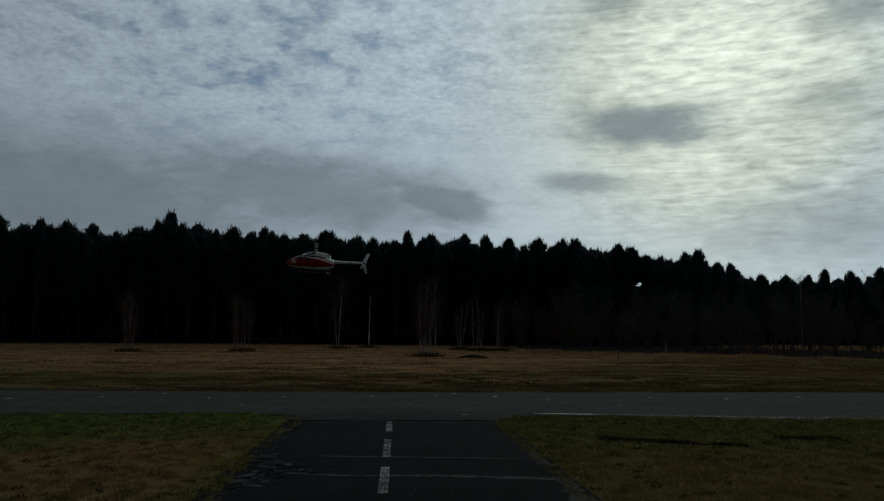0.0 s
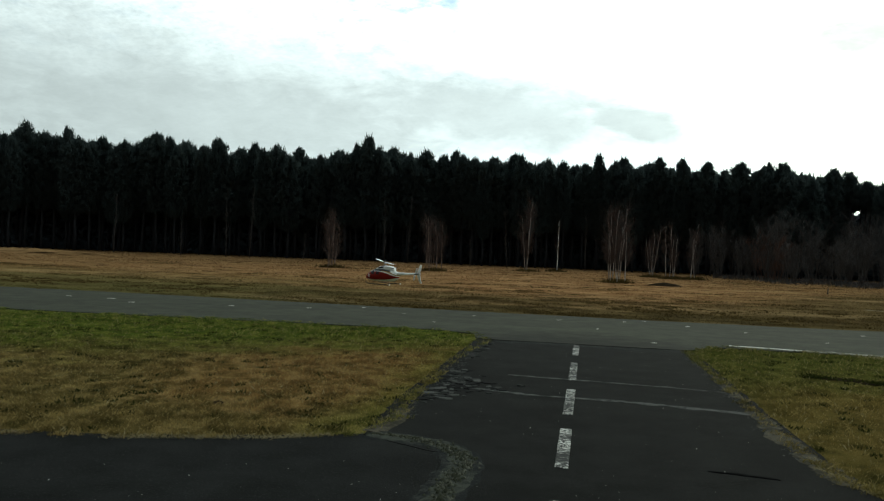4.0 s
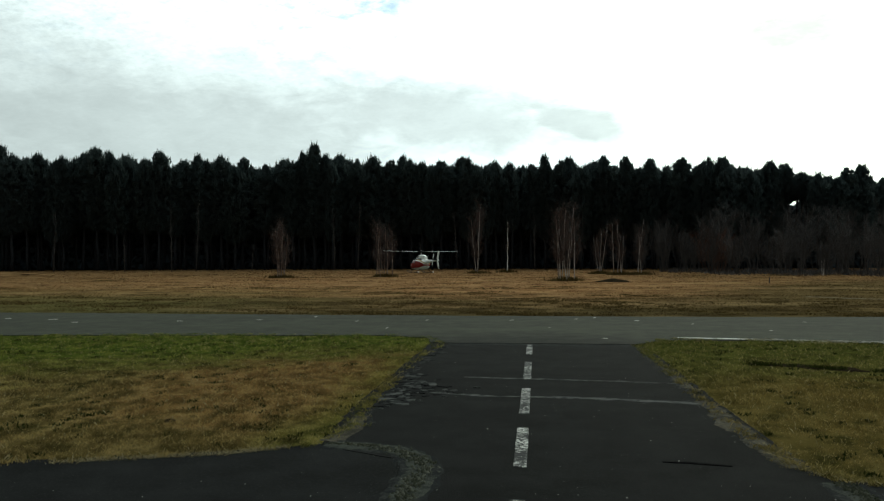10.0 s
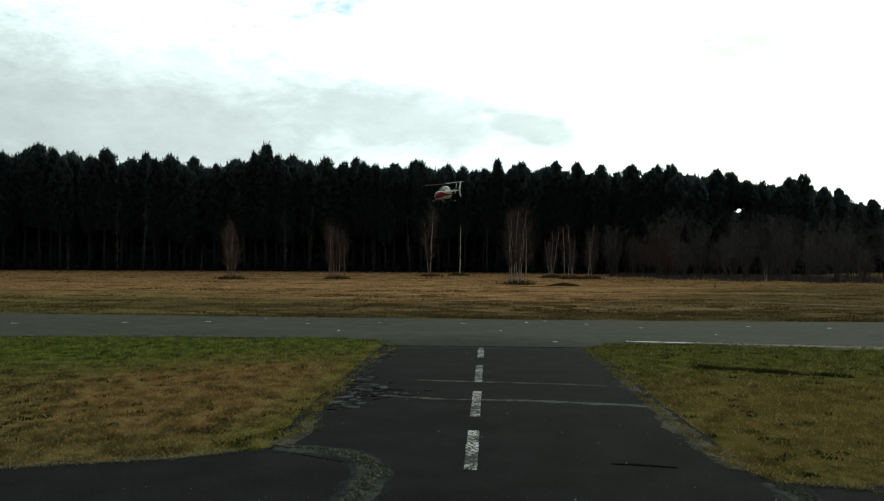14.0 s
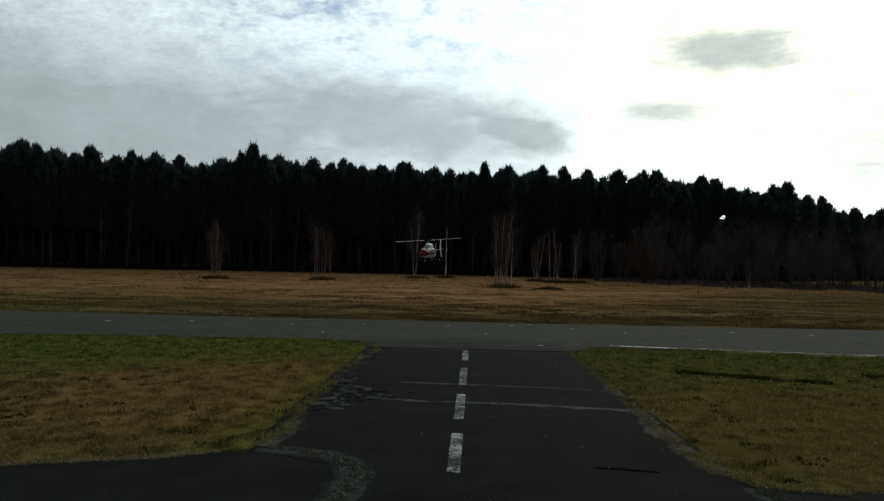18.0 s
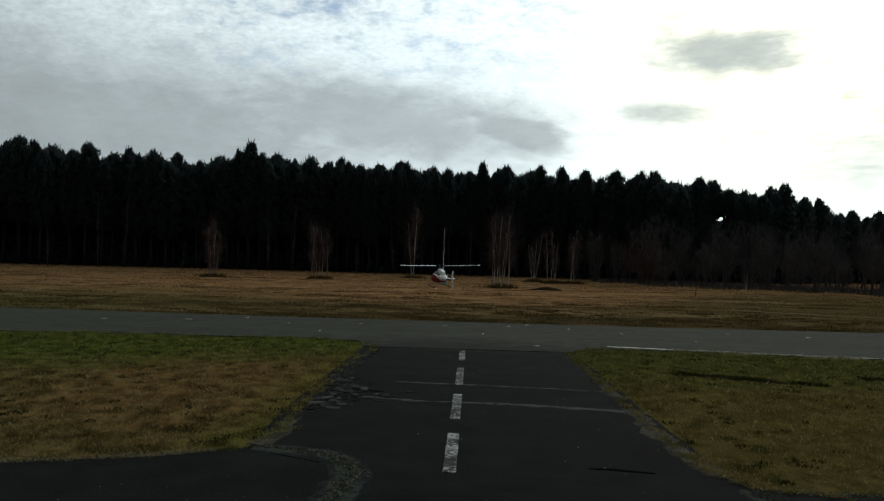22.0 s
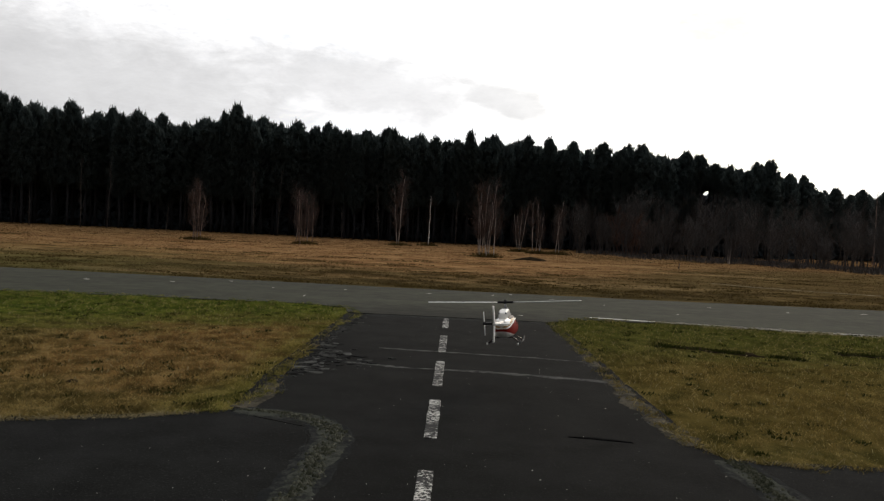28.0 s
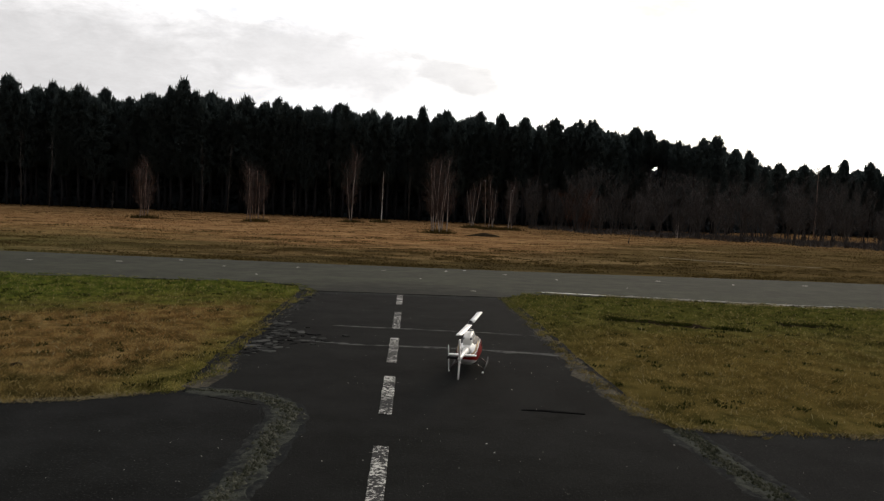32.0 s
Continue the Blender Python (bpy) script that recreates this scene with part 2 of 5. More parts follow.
def lawn_colour(n, blade=0.0):
    """Dry brown turf, rusty beside the taxiway, green along the runway."""
    p = world_xyz(n)
    xyz = n.node("ShaderNodeSeparateXYZ", {0: p})
    x, y = xyz.outputs[0], xyz.outputs[1]
    big = n.noise(world_xyz(n, 0.5, 0.8, 0), 1.0, 5.0, 0.6)
    mid = n.noise(world_xyz(n, 1.4, 1.0, 0), 2.6, 5.0, 0.65)
    fine = n.noise(world_xyz(n, 1, 1.6, 0), 9.0, 4.0, 0.7)
    side = n.smooth(x, -1.0, 1.0)
    line = n.node("ShaderNodeMapRange", {0: x, 1: -7.0, 2: -2.4, 3: 10.4, 4: 13.0}).outputs[0]
    wild = n.math("ADD", n.math("MULTIPLY", n.math("SUBTRACT", big, 0.5), 5.0), n.math("MULTIPLY", n.math("SUBTRACT", mid, 0.5), 5.0))
    edge = n.math("ADD", y, wild)
    west = n.smooth(n.math("SUBTRACT", edge, line), -1.8, 1.9)
    west = n.math("MAXIMUM", west, n.math("MULTIPLY", n.smooth(n.math("ADD", x, n.math("MULTIPLY", wild, 0.35)), -2.7, -1.7), 0.6))
    east = n.math("ADD", 0.16, n.math("MULTIPLY", n.smooth(edge, 8.0, 14.0), 0.55))
    green = n.mix(side, west, east)
    u, v = n.math("DIVIDE", n.math("ADD", x, 3.1), 2.0), n.math("DIVIDE", n.math("SUBTRACT", edge, 10.0), 2.9)
    rust = n.smooth(n.math("ADD", n.math("MULTIPLY", u, u), n.math("MULTIPLY", v, v)), 1.6, 0.2)
    dry = n.ramp(mid, [(0.40, (0.090, 0.067, 0.022)), (0.5, (0.185, 0.133, 0.047)), (0.60, (0.31, 0.228, 0.090))])
    rusty = n.ramp(mid, [(0.40, (0.150, 0.088, 0.033)), (0.5, (0.270, 0.160, 0.060)), (0.6, (0.37, 0.240, 0.100))])
    fresh = n.ramp(mid, [(0.40, (0.050, 0.084, 0.012)), (0.52, (0.108, 0.150, 0.021)), (0.62, (0.205, 0.212, 0.042))])
    c = n.mix(rust, dry, rusty)
    c = n.mix(n.math("MULTIPLY", green, 0.92), c, fresh)
    c = n.mix(n.math("MULTIPLY", side, 0.30), c, (0.080, 0.072, 0.020))
    u, v = n.math("DIVIDE", n.math("SUBTRACT", n.math("ADD", x, n.math("MULTIPLY", wild, 0.5)), 3.9), 2.0), n.math("DIVIDE", n.math("SUBTRACT", edge, 8.3), 2.6)
    gold = n.smooth(n.math("ADD", n.math("MULTIPLY", u, u), n.math("MULTIPLY", v, v)), 1.7, 0.2)
    c = n.mix(n.math("MULTIPLY", n.math("MULTIPLY", gold, side), 0.5), c, (0.225, 0.152, 0.045))
    c = n.mix(n.math("MULTIPLY", n.math("MULTIPLY", n.smooth(edge, 10.5, 14.0), side), 0.35), c, (0.085, 0.100, 0.020))
    tuft = n.noise(world_xyz(n, 1.2, 0.9, 0), 2.6, 6.0, 0.72)
    c = n.mix(n.math("MULTIPLY", n.smooth(tuft, 0.45, 0.37), 0.6), c, (0.045, 0.040, 0.010))
    c = n.mix(n.math("MULTIPLY", n.smooth(n.noise(world_xyz(n, 0.55, 1.0, 0), 1.5, 5.0, 0.7, 0.3), 0.53, 0.40), 0.25), c, (0.045, 0.040, 0.010))
    c = n.mix(n.math("MULTIPLY", n.smooth(fine, 0.60, 0.74), 0.4), c, (0.26, 0.195, 0.07))
    if blade:
        r = island(n)
        c = n.mix(n.math("MULTIPLY", n.smooth(r, 0.80, 0.95), 0.6), c, (0.42, 0.325, 0.15))
        c = n.mix(n.math("MULTIPLY", n.smooth(r, 0.34, 0.1), 0.4), c, (0.036, 0.036, 0.009))
    return c, n.math("ADD", mid, n.noise(p, 30.0, 4.0, 0.7))


def field_colour(n, blade=0.0):
    """Rough winter grass: olive and dark beside the runway, tan and rusty beyond."""
    p = world_xyz(n)
    xyz = n.node("ShaderNodeSeparateXYZ", {0: p})
    x, y = xyz.outputs[0], xyz.outputs[1]
    streak = n.noise(world_xyz(n, 0.06, 0.30, 0), 1.0, 5.0, 0.6, 0.4)
    crack = n.noise(world_xyz(n, 0.55, 0.62, 0), 1.0, 6.0, 0.66, 0.4)
    mid = n.noise(world_xyz(n, 0.75, 0.7, 0), 1.0, 6.0, 0.65)
    yy = n.math("ADD", y, n.math("MULTIPLY", n.math("SUBTRACT", streak, 0.5), 22.0))
    yy = n.math("SUBTRACT", yy, n.math("MULTIPLY", n.smooth(x, 2.0, 20.0), 20.0))
    tan = n.ramp(mid, [(0.34, (0.185, 0.096, 0.041)), (0.5, (0.295, 0.164, 0.075)), (0.66, (0.42, 0.252, 0.120))])
    olive = n.ramp(mid, [(0.36, (0.060, 0.045, 0.018)), (0.5, (0.112, 0.079, 0.034)), (0.64, (0.185, 0.132, 0.060))])
    c = n.mix(n.smooth(yy, 22.0, 38.0), olive, tan)
    c = n.mix(n.math("MULTIPLY", n.smooth(x, 3.0, 13.0), 0.35), c, (0.148, 0.096, 0.040))
    blot = n.noise(world_xyz(n, 0.32, 0.75, 0), 1.0, 5.0, 0.6, 0.5)
    c = n.mix(n.math("MULTIPLY", n.math("MULTIPLY", n.smooth(blot, 0.56, 0.42), n.smooth(y, 33.0, 24.0)), 0.6), c, (0.046, 0.033, 0.013))
    c = n.mix(n.math("MULTIPLY", n.smooth(n.math("ADD", y, n.math("MULTIPLY", n.math("SUBTRACT", blot, 0.5), 5.0)), 24.5, 21.5), 0.42), c, (0.044, 0.036, 0.014))
    c = n.mix(n.math("MULTIPLY", n.smooth(x, -10.0, -34.0), 0.4), c, (0.17, 0.108, 0.047))
    c = n.mix(n.math("MULTIPLY", n.math("MULTIPLY", n.smooth(x, -4.0, -15.0), n.smooth(yy, 46.0, 26.0)), 0.6), c, (0.115, 0.108, 0.038))
    # dark breaks paint the shaded sides of low ridges into the colour
    c = n.mix(n.math("MULTIPLY", n.smooth(crack, 0.49, 0.38), 0.55), c, (0.050, 0.034, 0.015))
    c = n.mix(n.math("MULTIPLY", n.smooth(streak, 0.56, 0.68), 0.3), c, (0.40, 0.29, 0.15))
    if blade:
        r = island(n)
        c = n.mix(n.math("MULTIPLY", n.smooth(r, 0.7, 1.0), 0.08), c, (0.40, 0.29, 0.16))
        c = n.mix(n.math("MULTIPLY", n.smooth(r, 0.3, 0.0), 0.08), c, (0.06, 0.038, 0.016))
    return c, mid


def ground_colour(n):
    y = n.node("ShaderNodeSeparateXYZ", {0: world_xyz(n)}).outputs[1]
    a, h1 = lawn_colour(n)
    b = field_colour(n)[0]
    s = n.smooth(y, 17.5, 18.5)
    c = n.mix(s, a, b)
    return n.mix(n.mix(s, 0.5, 0.12), c, n.mix(s, (0.020, 0.017, 0.006), (0.05, 0.038, 0.02))), h1


def paint(colour, worn, lo=0.50, hi=0.62, scale=22.0):
    def build(n):
        p = world_xyz(n)
        w = n.smooth(n.math("ADD", n.math("MULTIPLY", n.noise(p, scale, 6.0, 0.75), 0.7), n.math("MULTIPLY", n.noise(p, 2.5, 3.0, 0.6), 0.3)), lo, hi)
        return n.mix(w, colour, worn), n.noise(p, 60.0, 3.0)
    return build


def speckle(a, b, scale, lo=0.35, hi=0.65):
    def build(n):
        f = n.noise(local_xyz(n), scale, 5.0, 0.65)
        return n.ramp(f, [(lo, a), (hi, b)]), f
    return build


def leafy(a, b, c):
    def build(n):
        tree = n.node("ShaderNodeObjectInfo").outputs["Random"]
        r = n.math("ADD", n.math("MULTIPLY", island(n), 0.7), n.math("MULTIPLY", tree, 0.3))
        return n.ramp(r, [(0.0, a), (0.6, b), (1.0, c)])
    return build


def gloss_paint(colour, dirt=0.06):
    def build(n):
        f = n.noise(local_xyz(n), 9.0, 5.0, 0.6)
        dull = tuple(v * 0.8 + 0.02 for v in colour)
        return n.mix(n.math("MULTIPLY", f, dirt * 4), colour, dull)
    return build


M = {
    "ground": material("turf_soil", ground_colour, 1.0, bump=0.03, spec=0.0),
    "lawn": material("lawn_blades", lambda n: lawn_colour(n, 1.0), 0.9, spec=0.05, thin=0.45),
    "field": material("field_blades", lambda n: field_colour(n, 1.0), 0.9, spec=0.05, thin=0.45),
    "clump": material("dark_tussock", leafy((0.045, 0.032, 0.012), (0.085, 0.060, 0.022), (0.14, 0.098, 0.038)), 0.95, spec=0.0, thin=0.3),
    "weed": material("weed_leaves", leafy((0.014, 0.018, 0.004), (0.028, 0.034, 0.007), (0.055, 0.060, 0.013)), 0.9, spec=0.05, thin=0.3),
    "straw": material("dry_straw", leafy((0.15, 0.12, 0.065), (0.27, 0.225, 0.125), (0.40, 0.345, 0.21)), 0.9, spec=0.05, thin=0.4),
    "taxi": material("dark_asphalt", asphalt((0.0063, 0.0065, 0.0061), (0.0118, 0.0121, 0.0114), (0.052, 0.051, 0.047)), 1.0, bump=0.004, spec=0.03),
    "apron": material("apron_asphalt", asphalt((0.0070, 0.0073, 0.0070), (0.0132, 0.0137, 0.0132), (0.052, 0.051, 0.048)), 1.0, bump=0.004, spec=0.03),
    "runway": material("grey_asphalt", asphalt((0.0350, 0.0368, 0.0275), (0.0530, 0.0545, 0.0400), (0.11, 0.105, 0.087), True), 1.0, bump=0.003, spec=0.05),
    "dash": material("worn_road_paint", paint((0.52, 0.51, 0.47), (0.035, 0.035, 0.034), 0.44, 0.50, 30.0), 0.95, bump=0.002, spec=0.1),
    "edge_paint": material("edge_line_paint", paint((0.66, 0.64, 0.58), (0.22, 0.20, 0.16), 0.50, 0.62, 9.0), 0.85, bump=0.002),
    "chips": material("broken_paint_and_grit", paint((0.40, 0.385, 0.33), (0.13, 0.12, 0.09), 0.44, 0.58, 5.0), 0.95),
    "crack": material("sand_filled_crack", paint((0.096, 0.096, 0.090), (0.024, 0.025, 0.025), 0.43, 0.59, 9.0), 1.0, bump=0.003, spec=0.02),
    "tar": material("tar_streak", speckle((0.004, 0.004, 0.004), (0.010, 0.010, 0.010), 20.0), 1.0, bump=0.002, spec=0.0),
    "verge": material("bare_sandy_verge", paint((0.080, 0.070, 0.052), (0.028, 0.026, 0.019), 0.42, 0.58, 12.0), 1.0, bump=0.006, spec=0.02),
    "moss": material("moss_and_grit", paint((0.052, 0.056, 0.045), (0.018, 0.019, 0.018), 0.42, 0.60, 9.0), 1.0, bump=0.006, spec=0.02),
    "dust": material("dusty_asphalt", paint((0.038, 0.039, 0.035), (0.0130, 0.0142, 0.0144), 0.36, 0.54, 13.0), 1.0, bump=0.003, spec=0.02),
    "mossy": material("green_moss", leafy((0.014, 0.016, 0.010), (0.042, 0.043, 0.030), (0.115, 0.113, 0.090)), 1.0, spec=0.0),
    "stone": material("pale_stone", speckle((0.22, 0.21, 0.19), (0.48, 0.46, 0.42), 30.0), 0.9),
    "rubble": material("crumbled_asphalt", crumbled, 1.0, bump=0.003, spec=0.02),
    "track": material("pale_bare_sand", speckle((0.14, 0.115, 0.07), (0.26, 0.22, 0.15), 2.0), 1.0, spec=0.0),
    "dirt": material("dark_bare_earth", speckle((0.012, 0.009, 0.006), (0.04, 0.03, 0.018), 4.0), 1.0, bump=0.02, spec=0.0),
    "bark": material("pine_bark", speckle((0.014, 0.015, 0.017), (0.028, 0.028, 0.031), 3.0), 0.95, bump=0.03, spec=0.1),
    "needles": material("pine_needles", leafy((0.046, 0.062, 0.062), (0.060, 0.078, 0.077), (0.076, 0.096, 0.092)), 1.0, spec=0.0, thin=0.5),
    "birch": material("birch_bark", speckle((0.13, 0.10, 0.088), (0.52, 0.465, 0.43), 1.0, 0.32, 0.62), 0.85, bump=0.006, spec=0.2),
    "whitebirch": material("white_birch_bark", speckle((0.36, 0.33, 0.31), (0.80, 0.77, 0.73), 1.0, 0.28, 0.5), 0.8, bump=0.006, spec=0.2),
    "youngbirch": material("young_birch_bark", speckle((0.09, 0.060, 0.050), (0.36, 0.275, 0.235), 1.0, 0.36, 0.60), 0.85, bump=0.004, spec=0.1),
    "greybark": material("grey_birch_bark", speckle((0.022, 0.019, 0.018), (0.085, 0.074, 0.070), 1.3), 0.9, bump=0.006, spec=0.1),
    "twig": material("birch_twigs", leafy((0.058, 0.041, 0.038), (0.092, 0.067, 0.061), (0.13, 0.097, 0.087)), 0.9, spec=0.1),
    "greytwig": material("bare_branches", leafy((0.048, 0.045, 0.044), (0.075, 0.068, 0.066), (0.112, 0.100, 0.095)), 0.9, spec=0.1),
    "rusttwig": material("rusty_twigs", leafy((0.075, 0.042, 0.033), (0.125, 0.072, 0.056), (0.17, 0.105, 0.082)), 0.9, spec=0.05),
    # the blue lift of these leaves is haze put into their colour
    "shrub": material("haze_tinted_understory", leafy((0.034, 0.045, 0.054), (0.048, 0.062, 0.073), (0.064, 0.076, 0.086)), 0.9, spec=0.1),
    "white": material("white_gloss_paint", gloss_paint((0.90, 0.88, 0.83), 0.02), 0.28, spec=0.5),
    "red": material("red_gloss_paint", gloss_paint((0.23, 0.012, 0.008)), 0.5, spec=0.06),
    "black": material("black_plastic", gloss_paint((0.012, 0.012, 0.013)), 0.6, spec=0.2),
    "steel": material("dark_steel", gloss_paint((0.22, 0.22, 0.23)), 0.35, metal=0.9),
    "blade": material("rotor_blade_paint", gloss_paint((0.86, 0.86, 0.84), 0.02), 0.35, spec=0.5),
    "gold": material("tan_trim", gloss_paint((0.42, 0.24, 0.06)), 0.35),
    "pane": material("dark_tinted_glazing", gloss_paint((0.030, 0.012, 0.012)), 0.25, spec=0.3),
}


# ---- mesh tools ----
def mesh_of(name, verts, faces, mat, smooth=False):
    me = bpy.data.meshes.new(name)
    me.from_pydata([tuple(v) for v in verts], [], [tuple(f) for f in faces])
    me.materials.append(M[mat])
    if smooth:
        me.shade_smooth()
    return me


def quick_mesh(name, verts, faces, mat, size):
    """Many faces of one size from numpy arrays."""
    me = bpy.data.meshes.new(name)
    verts, faces = np.asarray(verts, np.float32).reshape(-1, 3), np.asarray(faces, np.int32).reshape(-1, size)
    me.vertices.add(len(verts))
    me.vertices.foreach_set("co", verts.ravel())
    me.loops.add(faces.size)
    me.loops.foreach_set("vertex_index", faces.ravel())
    me.polygons.add(len(faces))
    me.polygons.foreach_set("loop_start", np.arange(0, faces.size, size, dtype=np.int32))
    me.update(calc_edges=True)
    me.materials.append(M[mat])
    return me


def part(name, bm, mat, parent, label="", smooth=True):
    me = bpy.data.meshes.new(name)
    bm.to_mesh(me)
    bm.free()
    me.materials.append(M[mat])
    if smooth:
        me.shade_smooth()
    ob = new(name, me)
    ob.parent = parent
    if label:
        ob["label"] = label
    return ob


def thing(name, label, category, group="", kind="", data=None):
    return tagged(new(name, data), label, category, group, kind)


def tube_into(bm, pts, radii, sides=8, cap=True):
    """A tapered tube along points."""
    rings = []
    for i, p in enumerate(pts):
        p = Vector(p)
        ahead = (Vector(pts[min(i + 1, len(pts) - 1)]) - Vector(pts[max(i - 1, 0)])).normalized()
        side = ahead.cross(Vector((0, 0, 1)) if abs(ahead.z) < 0.9 else Vector((1, 0, 0))).normalized()
        other = ahead.cross(side)
        rings.append([bm.verts.new(p + radii[i] * (math.cos(a) * side + math.sin(a) * other)) for a in (2 * math.pi * k / sides for k in range(sides))])
    for a, b in zip(rings, rings[1:]):
        for k in range(sides):
            bm.faces.new((a[k], a[(k + 1) % sides], b[(k + 1) % sides], b[k]))
    if cap:
        bm.faces.new(rings[0][::-1])
        bm.faces.new(rings[-1])


def box_into(bm, lo, hi, bevel=0.0):
    m = Matrix.LocRotScale(((Vector(lo) + Vector(hi)) / 2), None, Vector(hi) - Vector(lo))
    made = bmesh.ops.create_cube(bm, size=1.0, matrix=m)
    if bevel:
        edges = list({e for v in made["verts"] for e in v.link_edges})
        bmesh.ops.bevel(bm, geom=edges, offset=bevel, segments=2, affect="EDGES")


def ragged(points, step, amount, rng):
    """A closed outline with a finely broken edge."""
    out = []
    for (x0, y0), (x1, y1) in zip(points, points[1:] + points[:1]):
        n = max(1, int(math.hypot(x1 - x0, y1 - y0) / step))
        for i in range(n):
            k = i / n
            out.append((x0 + (x1 - x0) * k + rng.uniform(-amount, amount), y0 + (y1 - y0) * k + rng.uniform(-amount, amount)))
    return out


def slab(name, outline, top, depth, mat, parent=None):
    bm = bmesh.new()
    f = bm.faces.new([bm.verts.new((x, y, top)) for x, y in outline])
    f.normal_update()
    if f.normal.z < 0:
        f.normal_flip()
    out = bmesh.ops.extrude_face_region(bm, geom=[f])
    for v in [g for g in out["geom"] if isinstance(g, bmesh.types.BMVert)]:
        v.co.z = top
    for v in f.verts:
        v.co.z = top - depth
    f.normal_flip()
    bmesh.ops.triangulate(bm, faces=bm.faces[:])
    return part(name, bm, mat, parent, smooth=False)


rng = random.Random(7)
nrng = np.random.default_rng(11)

# ---- ground and pavements ----
ys = [-3000, -400, -60, -10, 0, 4, 8, 12, 16, 20, 24, 30, 40, 55, 75, 100, 160, 400, 3000]
xs = [-3000, -400, -120, -60, -30, -15, -5, 0, 5, 15, 30, 60, 120, 400, 3000]
gv = [(x, y, -0.012) for y in ys for x in xs]
gf = [(r * len(xs) + c, r * len(xs) + c + 1, (r + 1) * len(xs) + c + 1, (r + 1) * len(xs) + c) for r in range(len(ys) - 1) for c in range(len(xs) - 1)]
thing("ground", "flat winter ground of dry grass and bare soil", "ground", kind="structure", data=mesh_of("ground", gv, gf, "ground"))

# lawn outlines, seen from above
LEFT_LAWN = [(-40, 4.9), (-12, 5.15), (-6, 5.45), (-3.8, 5.78), (-2.5, 6.18), (-1.85, 6.55), (-1.68, 7.2), (-1.74, 8.1), (-1.78, 10.0), (-1.72, 12.4), (-1.6, 14.1), (-1.95, 15.3), (-3.0, 15.7), (-7.4, 15.6), (-12, 15.2), (-40, 14.8)]
RIGHT_LAWN = [(40, 5.7), (3.7, 5.71), (2.6, 5.71), (2.15, 5.8), (1.96, 6.2), (1.9, 6.9), (1.86, 8.6), (1.88, 12.3), (1.83, 14.2), (2.3, 15.1), (2.8, 15.42), (4.4, 15.2), (6.3, 14.8), (40, 14.4)]
taxi_edge = ragged([(-0.98, -9), (2.22, -9), (2.22, 5.6), (2.06, 5.95), (2.0, 8.6), (2.0, 12.3), (1.95, 14.32), (-1.85, 14.32), (-1.88, 12.4), (-1.9, 8.1), (-1.8, 6.5), (-1.05, 6.1), (-0.98, 5.4)], 0.14, 0.014, rng)
tagged(slab("taxiway", taxi_edge, 0.0, 0.12, "taxi"), "dark worn asphalt taxiway with moss at its edges", "taxiway", kind="structure")
apron_l = ragged([(-60, -9), (-0.862, -9), (-0.862, 5.4), (-0.92, 6.14), (-1.75, 6.55), (-2.5, 6.25), (-3.8, 5.85), (-6, 5.5), (-12, 5.2), (-60, 4.9)], 0.3, 0.012, rng)
tagged(slab("apron_west", apron_l, -0.003, 0.12, "apron"), "dark asphalt apron beside the taxiway", "apron", kind="structure")
apron_r = ragged([(60, -9), (60, 5.78), (3.7, 5.78), (2.25, 5.80), (2.228, 5.5), (2.228, -9)], 0.3, 0.012, rng)
tagged(slab("apron_east", apron_r, -0.003, 0.12, "apron"), "dark asphalt apron beside the taxiway", "apron", kind="structure")
run_edge = ragged([(-260, 14.9), (-12, 15.1), (-3.0, 15.6), (-2.0, 15.2), (-1.85, 14.335), (1.95, 14.335), (2.4, 15.0), (4.4, 15.15), (6.3, 14.75), (260, 14.2), (260, 20.9), (10, 21.0), (4.5, 20.75), (-1.3, 20.85), (-7.5, 21.1), (-14, 21.45), (-260, 21.6)], 0.35, 0.035, rng)
tagged(slab("runway", run_edge, 0.003, 0.14, "runway"), "light grey asphalt runway with flecks of worn paint", "runway", kind="structure")


def strip(name, pts, width, top, mat, parent=None, label="", jitter=0.3, step=0.05, skirt=0.004):
    """A thin flat band along a line, with an uneven edge."""
    line = []
    for (x0, y0), (x1, y1) in zip(pts, pts[1:]):
        n = max(1, int(math.hypot(x1 - x0, y1 - y0) / step))
        line += [(x0 + (x1 - x0) * i / n, y0 + (y1 - y0) * i / n) for i in range(n)]
    line.append(pts[-1])
    bm, prev, seed = bmesh.new(), None, rng.uniform(0, 50)
    for i, (x, y) in enumerate(line):
        a, b = line[max(i - 1, 0)], line[min(i + 1, len(line) - 1)]
        t = Vector((b[0] - a[0], b[1] - a[1], 0)).normalized()
        s = Vector((-t.y, t.x, 0))
        w1, w2 = (width / 2 * max(0.08, 1 + jitter * (1.5 * noise.noise((x * 4.5, y * 4.5, q)) + 0.7 * noise.noise((x * 17, y * 17, q + 5))) + rng.uniform(-0.1, 0.1) * jitter) for q in (seed, seed + 31.7))
        row = [bm.verts.new(Vector((x, y, top)) + s * w1), bm.verts.new(Vector((x, y, top)) - s * w2), bm.verts.new(Vector((x, y, top - 0.006)) - s * (w2 + skirt)), bm.verts.new(Vector((x, y, top - 0.006)) + s * (w1 + skirt))]
        if prev:
            for k in range(4):
                bm.faces.new((prev[k], prev[(k + 1) % 4], row[(k + 1) % 4], row[k]))
        else:
            bm.faces.new(row)
        prev = row
    bm.faces.new(prev[::-1])
    bmesh.ops.recalc_face_normals(bm, faces=bm.faces[:])
    ob = part(name, bm, mat, parent, label, smooth=False)
    return ob


